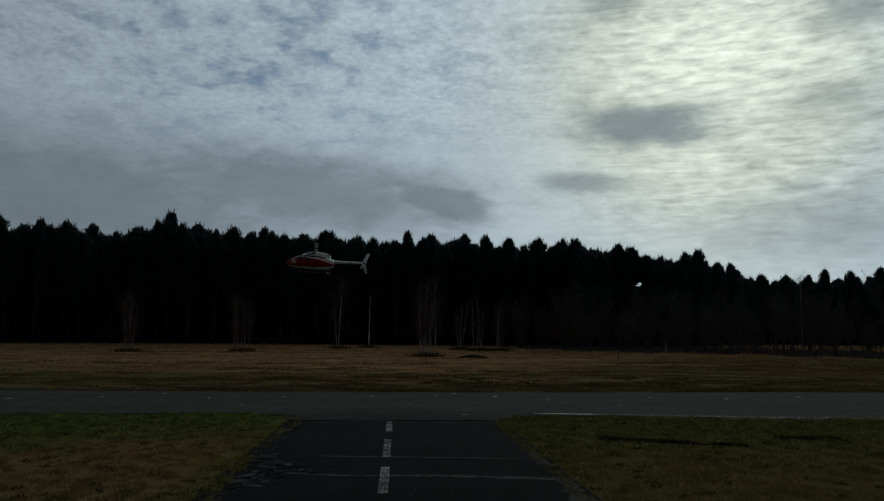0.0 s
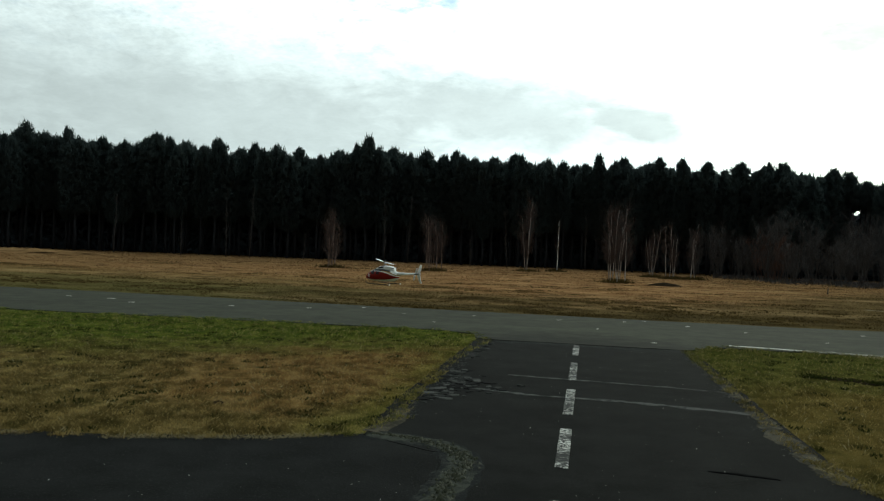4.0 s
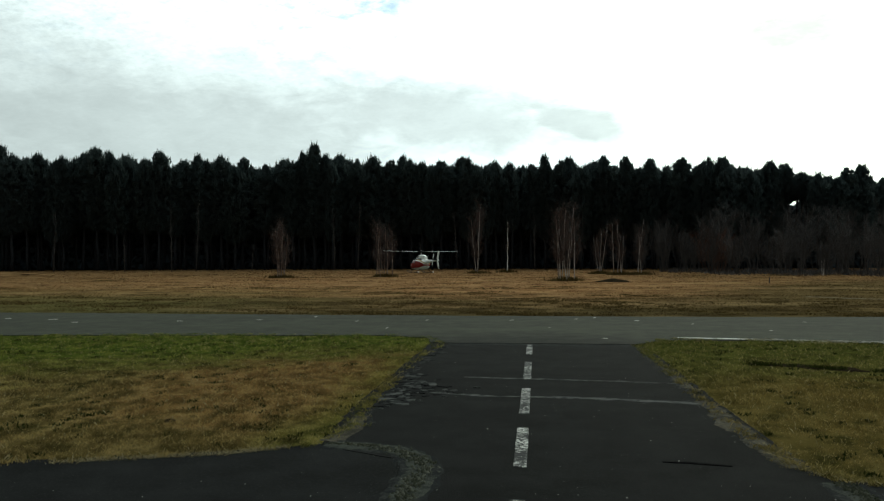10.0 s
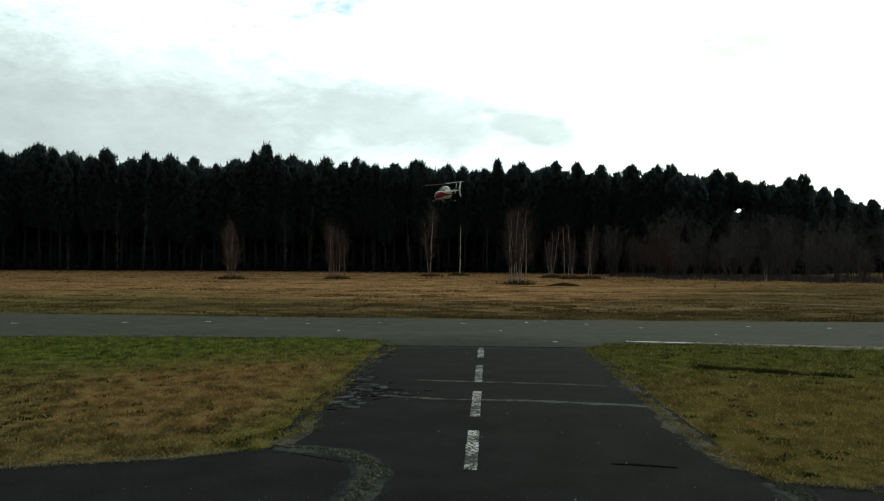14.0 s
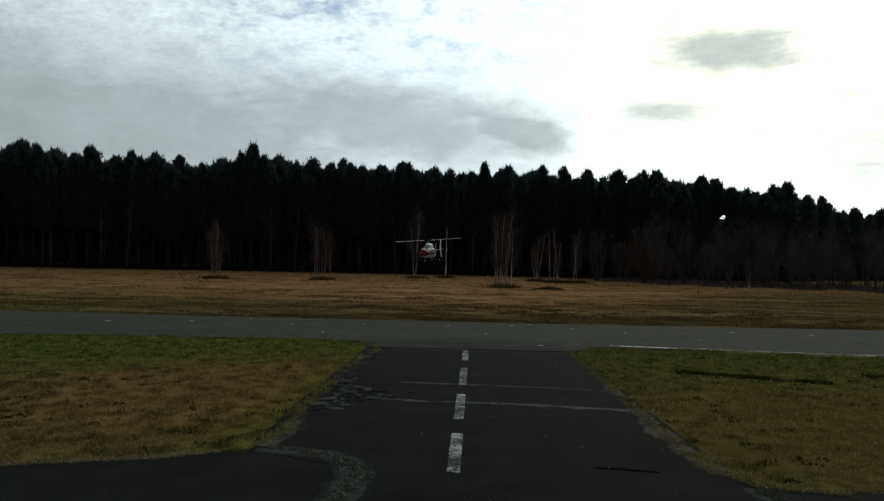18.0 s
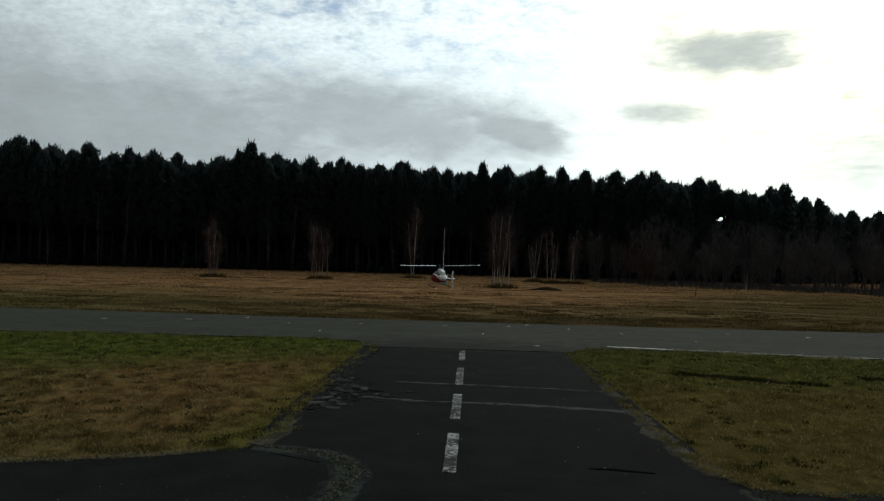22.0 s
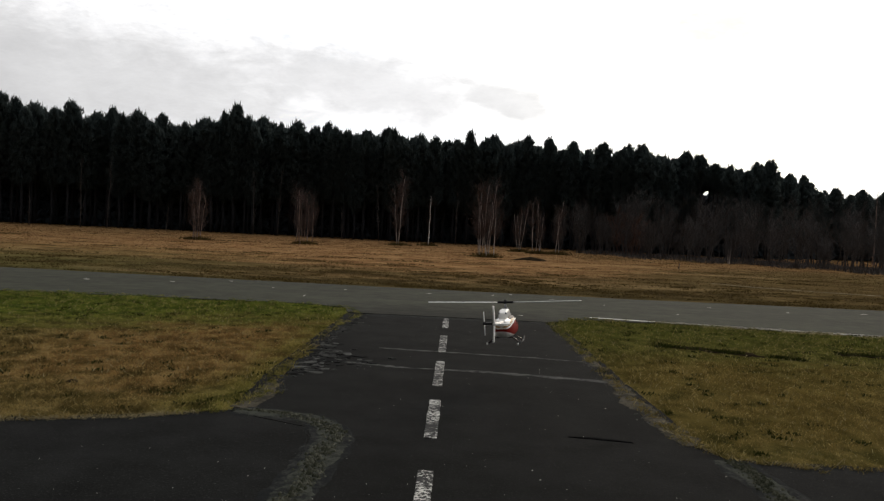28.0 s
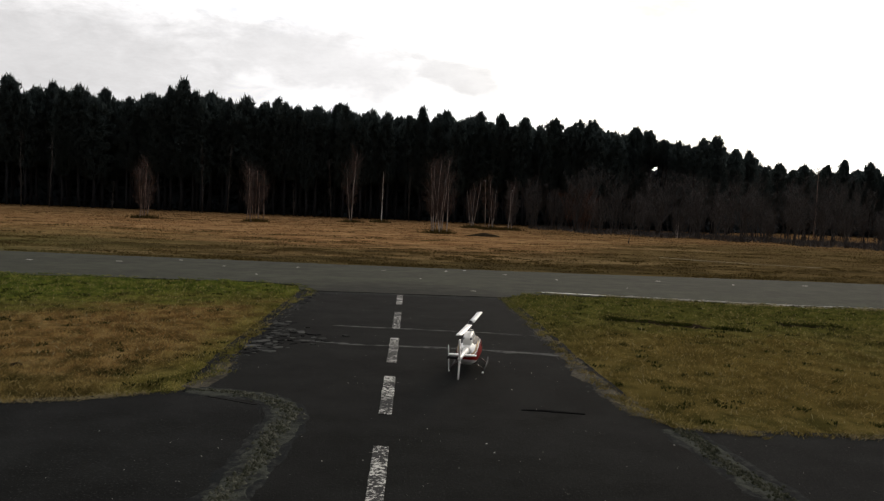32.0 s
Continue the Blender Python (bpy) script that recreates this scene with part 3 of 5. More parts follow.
def mound(name, x, y, rx, ry, h, mat, label, category):
    bm = bmesh.new()
    rows = []
    for i in range(9):
        k = i / 8
        rows.append([bm.verts.new((rx * k * math.cos(a) * rng.uniform(0.85, 1.15), ry * k * math.sin(a) * rng.uniform(0.85, 1.15), h * (1 - k ** 1.6) * rng.uniform(0.75, 1.15) - 0.02)) for a in (2 * math.pi * j / 20 for j in range(20))])
    for a, b in zip(rows, rows[1:]):
        for j in range(20):
            bm.faces.new((a[j], a[(j + 1) % 20], b[(j + 1) % 20], b[j]))
    ob = part(name, bm, mat, None)
    ob.location = (x, y, -0.03)
    return tagged(ob, label, category)


# centre line of the taxiway
for y0, y1 in ((-3.0, -1.6), (-0.8, 0.6), (1.45, 2.85), (3.68, 5.14), (5.95, 7.30), (7.97, 9.46), (10.2, 11.83), (12.75, 14.1)):
    x0, x1 = (-0.095 + 0.0072 * (y - 5.9) for y in (y0, y1))
    tagged(strip("centre_dash", [(x0, y0), (x1, y1)], 0.098, 0.005, "dash", jitter=0.06), "worn white painted dash on the taxiway", "road marking", "dashes of the taxiway centre line")
# sand-filled joints that cross the taxiway
for pts, w in (([(-1.45, 9.12), (-0.84, 9.04), (-0.5, 8.93), (0.1, 8.93), (1.0, 8.82), (1.84, 8.66)], 0.085), ([(-0.9, 10.3), (0.11, 10.2), (1.0, 10.12), (1.82, 9.98)], 0.055)):
    tagged(strip("crack", pts, w, 0.003, "crack", jitter=1.0, step=0.03), "pale sand-filled joint in the asphalt", "crack", kind="structure")
tagged(strip("dark_joint", [(-1.75, 14.3), (-0.6, 14.34), (0.4, 14.32), (1.85, 14.31)], 0.03, 0.006, "tar", jitter=1.2), "dark joint between taxiway and runway", "crack", kind="structure")
tagged(strip("dusty_edge", [(-1.5, 14.12), (-0.4, 14.2), (0.7, 14.1), (1.8, 14.2)], 0.26, 0.002, "dust", jitter=1.1, step=0.04, skirt=0.1), "thin dust where the taxiway meets the runway", "dust", kind="structure")
tagged(strip("tar_streak", [(1.0, 6.2), (1.2, 6.19), (1.5, 6.12)], 0.022, 0.004, "tar", jitter=1.3, step=0.02), "black tar streak on the taxiway", "stain")
tagged(strip("edge_line", [(2.8, 15.5), (3.4, 15.42), (4.05, 15.3)], 0.11, 0.008, "edge_paint", jitter=0.12), "worn white edge line beside the runway", "road marking", kind="structure")
chip_x = 4.1 + np.abs(nrng.normal(0, 1.0, 900)) * 2.6
chip_y = np.interp(chip_x, [4.05, 5.2, 6.4, 7.6, 14.0], [15.28, 15.1, 14.88, 14.75, 14.5]) - 0.05 + nrng.normal(0, 0.09, 900)
chip = np.array([(-1, -0.7, 0), (0.9, -1, 0), (1.1, 0.8, 0), (-0.8, 1, 0)])[None] * nrng.uniform(0.006, 0.030, (900, 1, 1)) * nrng.uniform(0.6, 1.4, (900, 4, 1))
chip = chip + np.stack([chip_x, chip_y, np.full(900, 0.012)], 1)[:, None, :]
thing("broken_edge", "broken pale paint and grit beside the runway", "road marking", kind="stuff", data=quick_mesh("broken_edge", chip, np.arange(3600).reshape(-1, 4), "chips", 4))
# mossy joints between apron and taxiway
JOINT_W = [(-1.75, 6.55), (-1.4, 6.49), (-1.15, 6.40), (-0.98, 6.27), (-0.88, 6.08), (-0.83, 5.8), (-0.82, 5.4), (-0.88, 4.5), (-0.95, 3.6), (-0.95, 1.0), (-0.9, -9.0)]
JOINT_E = [(2.12, 5.75), (2.17, 5.2), (2.2, 4.7), (2.24, 4.2), (2.25, 1.0), (2.25, -9.0)]
for pts, w in ((JOINT_W, 0.24), (JOINT_E, 0.24)):
    tagged(strip("dusty_edge", pts, w * 1.15, 0.002, "dust", jitter=0.25, step=0.05, skirt=0.05), "thin dust and lichen beside the asphalt joint", "dust", kind="structure")
    tagged(strip("moss_joint", pts, w * 0.8, 0.0035, "moss", jitter=0.4, step=0.04, skirt=0.03), "mossy gritty joint in the asphalt", "moss", kind="structure")
    line, px, py = np.array(pts), [], []
    length = np.hypot(*np.diff(line, axis=0).T)
    where = np.concatenate([[0], np.cumsum(length)])
    at = nrng.uniform(0, length.sum(), int(330 * length.sum()))
    off = nrng.normal(0, w * 0.16, len(at)) + w * 0.12 * np.sin(at * 6)
    px, py = np.interp(at, where, line[:, 0]) + off, np.interp(at, where, line[:, 1]) + off * 0.5
    m = len(px)
    size = nrng.uniform(0.006, 0.02, m)[:, None, None]
    lump = np.array([(1, 0, 0), (-0.5, 0.87, 0), (-0.5, -0.87, 0), (0, 0, 0.9)])[None] * size * nrng.uniform(0.6, 1.4, (m, 4, 1))
    v = lump + np.stack([px, py, np.full(m, 0.003)], 1)[:, None, :]
    f = np.arange(m)[:, None, None] * 4 + np.array([(0, 1, 3), (1, 2, 3), (2, 0, 3)])[None]
    thing("joint_moss", "dark moss and grit growing in the asphalt joint", "moss", kind="stuff", data=quick_mesh("joint_moss", v, f, "mossy", 3))


# pale grit that gathers along both edges of the taxiway
grit = np.random.default_rng(77)
for pts in ([(1.96, 6.3), (1.86, 7.0), (1.82, 8.6), (1.83, 12.3), (1.77, 14.1)], [(-1.58, 7.3), (-1.66, 8.1), (-1.70, 10.0), (-1.64, 12.4), (-1.52, 14.0)]):
    m = 850
    gy = grit.uniform(pts[0][1], pts[-1][1], m)
    gx = np.interp(gy, [q[1] for q in pts], [q[0] for q in pts]) + grit.normal(0, 0.05, m) + 0.04 * np.sin(gy * 7)
    size = grit.uniform(0.003, 0.013, m)[:, None, None]
    v = np.array([(1, 0, 0), (-0.5, 0.87, 0), (-0.5, -0.87, 0), (0, 0, 0.6)])[None] * size * grit.uniform(0.6, 1.4, (m, 4, 1)) + np.stack([gx, gy, np.full(m, 0.001)], 1)[:, None, :]
    f = np.arange(m)[:, None, None] * 4 + np.array([(0, 1, 3), (1, 2, 3), (2, 0, 3)])[None]
    thing("edge_grit", "fine pale grit along the edge of the taxiway", "grit", kind="stuff", data=quick_mesh("edge_grit", v, f, "crack", 3))


for pts, w in (([(2.0, 6.12), (1.92, 6.7), (1.87, 7.5), (1.86, 8.8)], 0.13), ([(1.87, 9.6), (1.87, 10.6), (1.86, 11.5)], 0.05), ([(-1.76, 6.62), (-1.66, 7.0), (-1.68, 7.7)], 0.09)):
    tagged(strip("sandy_verge", pts, w, 0.004, "verge", jitter=1.0, step=0.03, skirt=0.06), "bare sandy verge between asphalt and lawn", "verge", kind="structure")


# crumbled asphalt along the west edge of the taxiway
def chunk_mesh(seed):
    r = random.Random(seed)
    n = r.choice((5, 6, 7))
    ring = [(math.cos(2 * math.pi * i / n) * r.uniform(0.7, 1.1), math.sin(2 * math.pi * i / n) * r.uniform(0.7, 1.1)) for i in range(n)]
    verts = [(x, y, 0.0) for x, y in ring] + [(x * 0.86, y * 0.86, 0.012) for x, y in ring]
    faces = [tuple(range(n, 2 * n))] + [(i, (i + 1) % n, n + (i + 1) % n, n + i) for i in range(n)]
    return mesh_of("asphalt_chunk", verts, faces, "rubble")


taxiway = bpy.data.objects["taxiway"]
chunks = [chunk_mesh(i) for i in range(8)]
for i in range(210):
    y = rng.uniform(8.2, 13.6) if i > 165 else rng.gauss(9.35, 0.55)
    reach = 0.42 * math.exp(-((y - 9.3) / 0.9) ** 2) + 0.14
    ob = new("asphalt_chunk", chunks[i % 8])
    ob.parent = taxiway
    size = rng.uniform(0.02, 0.06) if i % 4 else rng.uniform(0.06, 0.10)
    ob.matrix_basis = pose(-1.66 + abs(rng.gauss(0, reach * 0.6)), y, 0.0005, 0, 0, rng.uniform(0, 360)) @ Matrix.Diagonal((size * 1.3, size * 0.8, rng.uniform(0.4, 0.9), 1))


def pebbles():
    n = 1300
    x, y = nrng.uniform(-7, 6, n), 3.3 + 10.9 * nrng.uniform(0, 1, n) ** 1.6
    keep = (inside(x, y, [(-7, 3), (6, 3), (6, 5.6), (2.1, 5.6), (1.9, 14.2), (-1.6, 14.2), (-1.7, 6.4), (-7, 5.3)]))
    x, y = x[keep], y[keep]
    m = len(x)
    size = (nrng.uniform(0.0012, 0.0034, m) * nrng.choice([1, 1, 1, 1, 1, 2.0], m))[:, None, None]
    lump = np.array([(1, 0, 0), (-0.5, 0.87, 0), (-0.5, -0.87, 0), (0, 0, 0.9)])[None] * size * nrng.uniform(0.6, 1.4, (m, 4, 1))
    v = lump + np.stack([x, y, np.full(m, 0.001)], 1)[:, None, :]
    f = np.arange(m)[:, None, None] * 4 + np.array([(0, 1, 3), (1, 2, 3), (2, 0, 3)])[None]
    thing("grit", "scattered pale grit on the asphalt", "gravel", kind="stuff", data=quick_mesh("grit", v, f, "stone", 3))


# ---- grass ----
FLECKS = [(-13.8, 19.3, 0.30), (-12.4, 19.1, 0.5), (-11.3, 18.3, 0.35), (-8.8, 18.8, 0.3), (-6.9, 19.3, 0.28), (-5.7, 20.3, 0.16), (-4.3, 19.0, 0.12), (-2.6, 19.4, 0.14), (-0.5, 19.45, 0.26), (1.1, 19.9, 0.12), (1.4, 15.3, 0.22), (1.6, 20.4, 0.14), (2.55, 19.5, 0.22), (3.7, 18.6, 0.1), (5.0, 17.1, 0.1), (6.4, 19.3, 0.2), (8.2, 19.0, 0.16), (10.3, 19.5, 0.3), (0.4, 17.6, 0.08), (-3.2, 17.2, 0.08)]
for x, y, w in FLECKS:
    w *= 0.5
    tagged(strip("paint_fleck", [(x - w / 2, y), (x, y + rng.uniform(-0.02, 0.02)), (x + w / 2, y)], 0.032, 0.006, "edge_paint", jitter=0.9, step=0.015), "small worn fleck of white paint on the runway", "road marking", "paint flecks on the runway")
for x, y, w in ((-1.28, 21.68, 0.05), (0.33, 6.1, 0.012), (2.62, 9.06, 0.03), (1.9, 15.0, 0.03)):
    tagged(mound("pale_stone", x, y, w, w * 0.8, w * 1.1, "stone", "", ""), "small pale stone on the ground", "stone")


def inside(px, py, poly):
    hit = np.zeros(len(px), bool)
    for (x0, y0), (x1, y1) in zip(poly, poly[1:] + poly[:1]):
        cross = ((y0 > py) != (y1 > py))
        with np.errstate(divide="ignore", invalid="ignore"):
            hit ^= cross & (px < (x1 - x0) * (py - y0) / (y1 - y0 + 1e-12) + x0)
    return hit


def patches(px, py, sx, sy, seed):
    """Smooth random values between 0 and 1 over the plan, at patches of sx by sy metres."""
    grid = np.random.default_rng(seed).uniform(0, 1, (256, 256))
    u, v = px / sx, py / sy
    i, j = np.floor(u).astype(int), np.floor(v).astype(int)
    a, b = u - i, v - j
    a, b = a * a * (3 - 2 * a), b * b * (3 - 2 * b)
    i, j = i % 256, j % 256
    k, m = (i + 1) % 256, (j + 1) % 256
    return (grid[i, j] * (1 - a) + grid[k, j] * a) * (1 - b) + (grid[i, m] * (1 - a) + grid[k, m] * a) * b


def blades(px, py, tall, wide, base=-0.012, lean=0.6):
    """One bent blade of two triangles a place."""
    n = len(px)
    a, b = nrng.uniform(0, 2 * np.pi, n), nrng.uniform(0, 2 * np.pi, n)
    h = tall * nrng.uniform(0.45, 1.25, n)
    w = wide * nrng.uniform(0.6, 1.3, n)
    dx, dy = np.cos(a) * w / 2, np.sin(a) * w / 2
    lx, ly = np.cos(b) * h * lean * nrng.uniform(0.1, 1, n), np.sin(b) * h * lean * nrng.uniform(0.1, 1, n)
    z = np.full(n, base)
    v = np.stack([np.stack([px - dx, py - dy, z], 1), np.stack([px + dx, py + dy, z], 1), np.stack([px + lx * 0.4 + dx * 0.7, py + ly * 0.4 + dy * 0.7, z + h * 0.6], 1), np.stack([px + lx, py + ly, z + h], 1)], 1)
    i = np.arange(n)[:, None] * 4
    f = np.concatenate([i + [0, 1, 2], i + [0, 2, 3]], 1)
    return v, f


BARE = [(3.62, 11.72, 0.45, 0.2), (4.3, 11.4, 0.5, 0.2), (4.95, 10.95, 0.4, 0.16), (6.4, 11.9, 0.5, 0.2), (-3.55, 7.35, 0.13, 0.1)]


def lawn(name, outline, x0, x1, label):
    px, py = [], []
    for a, b, dens in ((4.5, 8.0, 3800), (8.0, 11.0, 2200), (11.0, 16.5, 1100)):
        n = int((x1 - x0) * (b - a) * dens)
        px.append(nrng.uniform(x0, x1, n)), py.append(nrng.uniform(a, b, n))
    px, py = np.concatenate(px), np.concatenate(py)
    wx = px + 0.07 * np.sin(py * 7.3 + 1.7 * np.sin(px * 9.1)) + nrng.uniform(-0.035, 0.035, len(px))
    wy = py + 0.06 * np.sin(px * 6.1 + 2.1 * np.sin(py * 5.3)) + nrng.uniform(-0.035, 0.035, len(px))
    keep = inside(wx, wy, outline)
    clump = 1.2 * patches(px, py, 0.22, 0.26, 3) + 0.8 * patches(px, py, 0.7, 0.9, 4) - 1.0
    keep &= nrng.uniform(0, 1, len(px)) < 0.85 + 0.35 * clump
    bare = 1.0 * patches(px, py, 0.35, 0.12, 13) + 0.6
    for x, y, rx, ry in BARE:
        keep &= np.hypot((px - x) / rx, (py - y - 0.06 * np.sin(px * 5)) / ry) > bare
    px, py, clump = px[keep], py[keep], clump[keep]
    far = (py - 5) / 10
    v, f = blades(px, py, (0.024 + 0.006 * far) * (1 + 1.1 * clump), 0.006 + 0.006 * far, lean=1.7)
    thing(name, label, "grass", kind="stuff", data=quick_mesh(name, v, f, "lawn", 3))


pebbles()
lawn("lawn_west", LEFT_LAWN, -13.5, -1.4, "short winter lawn, dry brown turning green beside the runway")
lawn("lawn_east", RIGHT_LAWN, 1.6, 11.5, "short olive and straw coloured winter lawn")


def fringe(name, lines, count, label):
    """Bleached straw and weeds along the edges of the pavement."""
    px, py = [], []
    for pts in lines:
        seg = np.array(pts)
        length = np.hypot(*np.diff(seg, axis=0).T)
        at = nrng.uniform(0, length.sum(), int(count * length.sum()))
        where = np.concatenate([[0], np.cumsum(length)])
        gap = np.sin(at * 5.3) + np.sin(at * 2.1 + 1) > -0.6
        at = at[gap]
        px.append(np.interp(at, where, seg[:, 0]) + nrng.normal(0, 0.03, len(at)))
        py.append(np.interp(at, where, seg[:, 1]) + nrng.normal(0, 0.03, len(at)))
    px, py = np.concatenate(px), np.concatenate(py)
    v, f = blades(px, py, 0.022, 0.0045, -0.004, lean=2.4)
    thing(name, label, "grass", kind="stuff", data=quick_mesh(name, v, f, "straw", 3))


def stalks():
    """Sparse bleached stalks that stand above the lawn, and low dark weeds that double as shadowed tufts."""
    for name, count, tall, wide, mat, label in (("straw_stalks", 6500, 0.042, 0.005, "straw", "sparse bleached stalks in the lawn"), ("lawn_weeds", 19800, 0.030, 0.018, "weed", "low dark green weeds in the lawn, also standing in for shadowed tufts")):
        px, py = nrng.uniform(-13, 11, count), nrng.uniform(5, 15.6, count)
        if mat == "weed":
            px, py = (np.repeat(a[::18], 18) + nrng.normal(0, 0.04, count) for a in (px, py))
        keep = inside(px, py, LEFT_LAWN) | inside(px, py, RIGHT_LAWN)
        v, f = blades(px[keep], py[keep], tall, wide, lean=1.0)
        thing(name, label, "grass", kind="stuff", data=quick_mesh(name, v, f, mat, 3))


stalks()
fringe("apron_straw", [[(x, y - 0.05) for x, y in LEFT_LAWN[1:6]], [(11, 5.66), (2.7, 5.67)]], 420, "pale bleached straw lying on the edge of the apron")
fringe("straw_fringe", [LEFT_LAWN[1:7], [(11, 5.7)] + RIGHT_LAWN[1:6]], 220, "bleached straw along the edge of the asphalt")
def bleached_verge():
    """Bleached grass in a broken band where the edge line has gone."""
    x = 4.0 + grit.uniform(0, 1, 2600) ** 1.4 * 5.5
    y = np.interp(x, [4.0, 6.3, 12.0], [15.06, 14.68, 14.45]) + grit.normal(0, 0.11, len(x))
    keep = patches(x, y, 0.5, 0.25, 21) > 0.42
    v, f = blades(x[keep], y[keep], 0.036, 0.012, lean=1.6)
    thing("bleached_verge", "broken band of bleached grass beside the runway", "grass", kind="stuff", data=quick_mesh("bleached_verge", v, f, "straw", 3))


bleached_verge()


def edge_tufts():
    """Ragged tufts that lean over the edge of the asphalt, and a few long stalks among them."""
    px, py, tall = [], [], []
    for pts, gap in ((RIGHT_LAWN[1:9], 0.055), (LEFT_LAWN[1:9], 0.07), ([(9.0, 5.7), (3.7, 5.71)], 0.06), (LEFT_LAWN[9:14], 0.14), (RIGHT_LAWN[9:13], 0.14)):
        seg = np.array(pts)
        length = np.hypot(*np.diff(seg, axis=0).T)
        where = np.concatenate([[0], np.cumsum(length)])
        at = grit.uniform(0, length.sum(), int(length.sum() / gap))
        size = grit.uniform(0.3, 1.0, len(at)) ** 1.5
        cx, cy = np.interp(at, where, seg[:, 0]) + grit.normal(0, 0.03, len(at)), np.interp(at, where, seg[:, 1]) + grit.normal(0, 0.03, len(at))
        cx, cy, size = (np.repeat(q, 26) for q in (cx, cy, size))
        px.append(cx + grit.normal(0, 0.035, len(cx)) * (0.4 + size)), py.append(cy + grit.normal(0, 0.028, len(cx)) * (0.4 + size)), tall.append(0.016 + 0.032 * size)
    px, py, tall = np.concatenate(px), np.concatenate(py), np.concatenate(tall)
    v, f = blades(px, py, tall, 0.007, -0.01, lean=1.3)
    thing("edge_tufts", "ragged grass tufts along the edge of the asphalt", "grass", kind="stuff", data=quick_mesh("edge_tufts", v, f, "lawn", 3))
    few = grit.choice(len(px), 160, replace=False)
    v, f = blades(px[few], py[few], 0.065, 0.005, -0.01, lean=1.4)
    thing("edge_stalks", "long bleached stalks along the edge of the asphalt", "grass", kind="stuff", data=quick_mesh("edge_stalks", v, f, "straw", 3))


edge_tufts()
fringe("verge_straw", [LEFT_LAWN[6:15], RIGHT_LAWN[5:13]], 10, "bleached straw along the edge of the asphalt")


def field_grass():
    vs, fs, total = [], [], 0
    for a, b, dens, tall, wide in ((20.7, 27, 240, 0.09, 0.02), (27, 38, 110, 0.10, 0.035), (38, 58, 45, 0.11, 0.06), (58, 96, 18, 0.13, 0.11)):
        lo, hi = -0.95 * b - 3, 0.75 * b + 3
        n = int((hi - lo) * (b - a) * dens)
        px, py = nrng.uniform(lo, hi, n), nrng.uniform(a, b, n)
        clump = 1.1 * patches(px, py, 0.9, 0.7, 5) + 0.9 * patches(px, py, 3.5, 1.6, 6) - 1.0
        keep = (nrng.uniform(0, 1, n) < 0.62 + 0.8 * clump) & ((py > 21.7) | (py > 20.9 + np.abs(px) * 0.03))
        v, f = blades(px[keep], py[keep], 0.36 * tall * (1 + 0.85 * clump[keep]), wide, lean=2.8)
        vs.append(v.reshape(-1, 3)), fs.append(f.reshape(-1, 3) + total)
        total += len(vs[-1])
    thing("field_grass", "rough tan and rusty winter grass of the open field", "grass", kind="stuff", data=quick_mesh("field_grass", np.concatenate(vs), np.concatenate(fs), "field", 3))


field_grass()


def tussocks():
    """Small dark clumps in place of shaded ridge sides, thick along the runway and in loose streaks beyond."""
    vs, fs, total = [], [], 0
    for a, b, n, sx, sy, tall, few, many in ((21.1, 27.5, 1300, 0.2, 0.09, 0.045, 0.66, 40), (27.5, 42, 330, 0.5, 0.12, 0.045, 0.68, 110), (42, 75, 160, 0.9, 0.25, 0.045, 0.70, 130)):
        y = nrng.uniform(a, b, n)
        x = nrng.uniform(-1, 0.82, n) * (y + 2) * 0.95
        mask = 0.45 * patches(x, y, 3.2, 1.1, 8) + 0.35 * patches(x, y, 0.9, 0.6, 9) + 0.4 * patches(x, y, 9.0, 3.0, 10)
        keep = mask > few + nrng.normal(0, 0.14, n)
        x, y = x[keep], y[keep]
        grow = nrng.uniform(0.35, 1.6, len(x)) ** 1.3
        x, y, grow = (np.repeat(q, many) for q in (x, y, grow))
        x, y = x + nrng.normal(0, 1, len(x)) * sx * grow, y + nrng.normal(0, 1, len(x)) * sy * grow
        v, f = blades(x, y, tall * (0.6 + 0.4 * grow), 0.016 + 0.0012 * y, lean=1.6)
        vs.append(v.reshape(-1, 3)), fs.append(f.reshape(-1, 3) + total)
        total += len(vs[-1])
    thing("dark_tussocks", "low dark tussocks in streaks, standing in for shaded ridge sides in the field", "grass", kind="stuff", data=quick_mesh("dark_tussocks", np.concatenate(vs), np.concatenate(fs), "clump", 3))


tussocks()


# ---- trees ----
def twigs_array(starts, ways, lengths, widths):
    """Thin crossed slivers, two triangles each way."""
    n = len(starts)
    ways = ways / np.linalg.norm(ways, axis=1)[:, None]
    r = nrng.normal(size=(n, 3))
    s = np.cross(ways, r)
    s /= np.linalg.norm(s, axis=1)[:, None] + 1e-9
    tip = starts + ways * lengths[:, None]
    v = np.stack([starts - s * widths[:, None] / 2, starts + s * widths[:, None] / 2, tip], 1)
    return v.reshape(-1, 3), np.arange(3 * n).reshape(-1, 3)


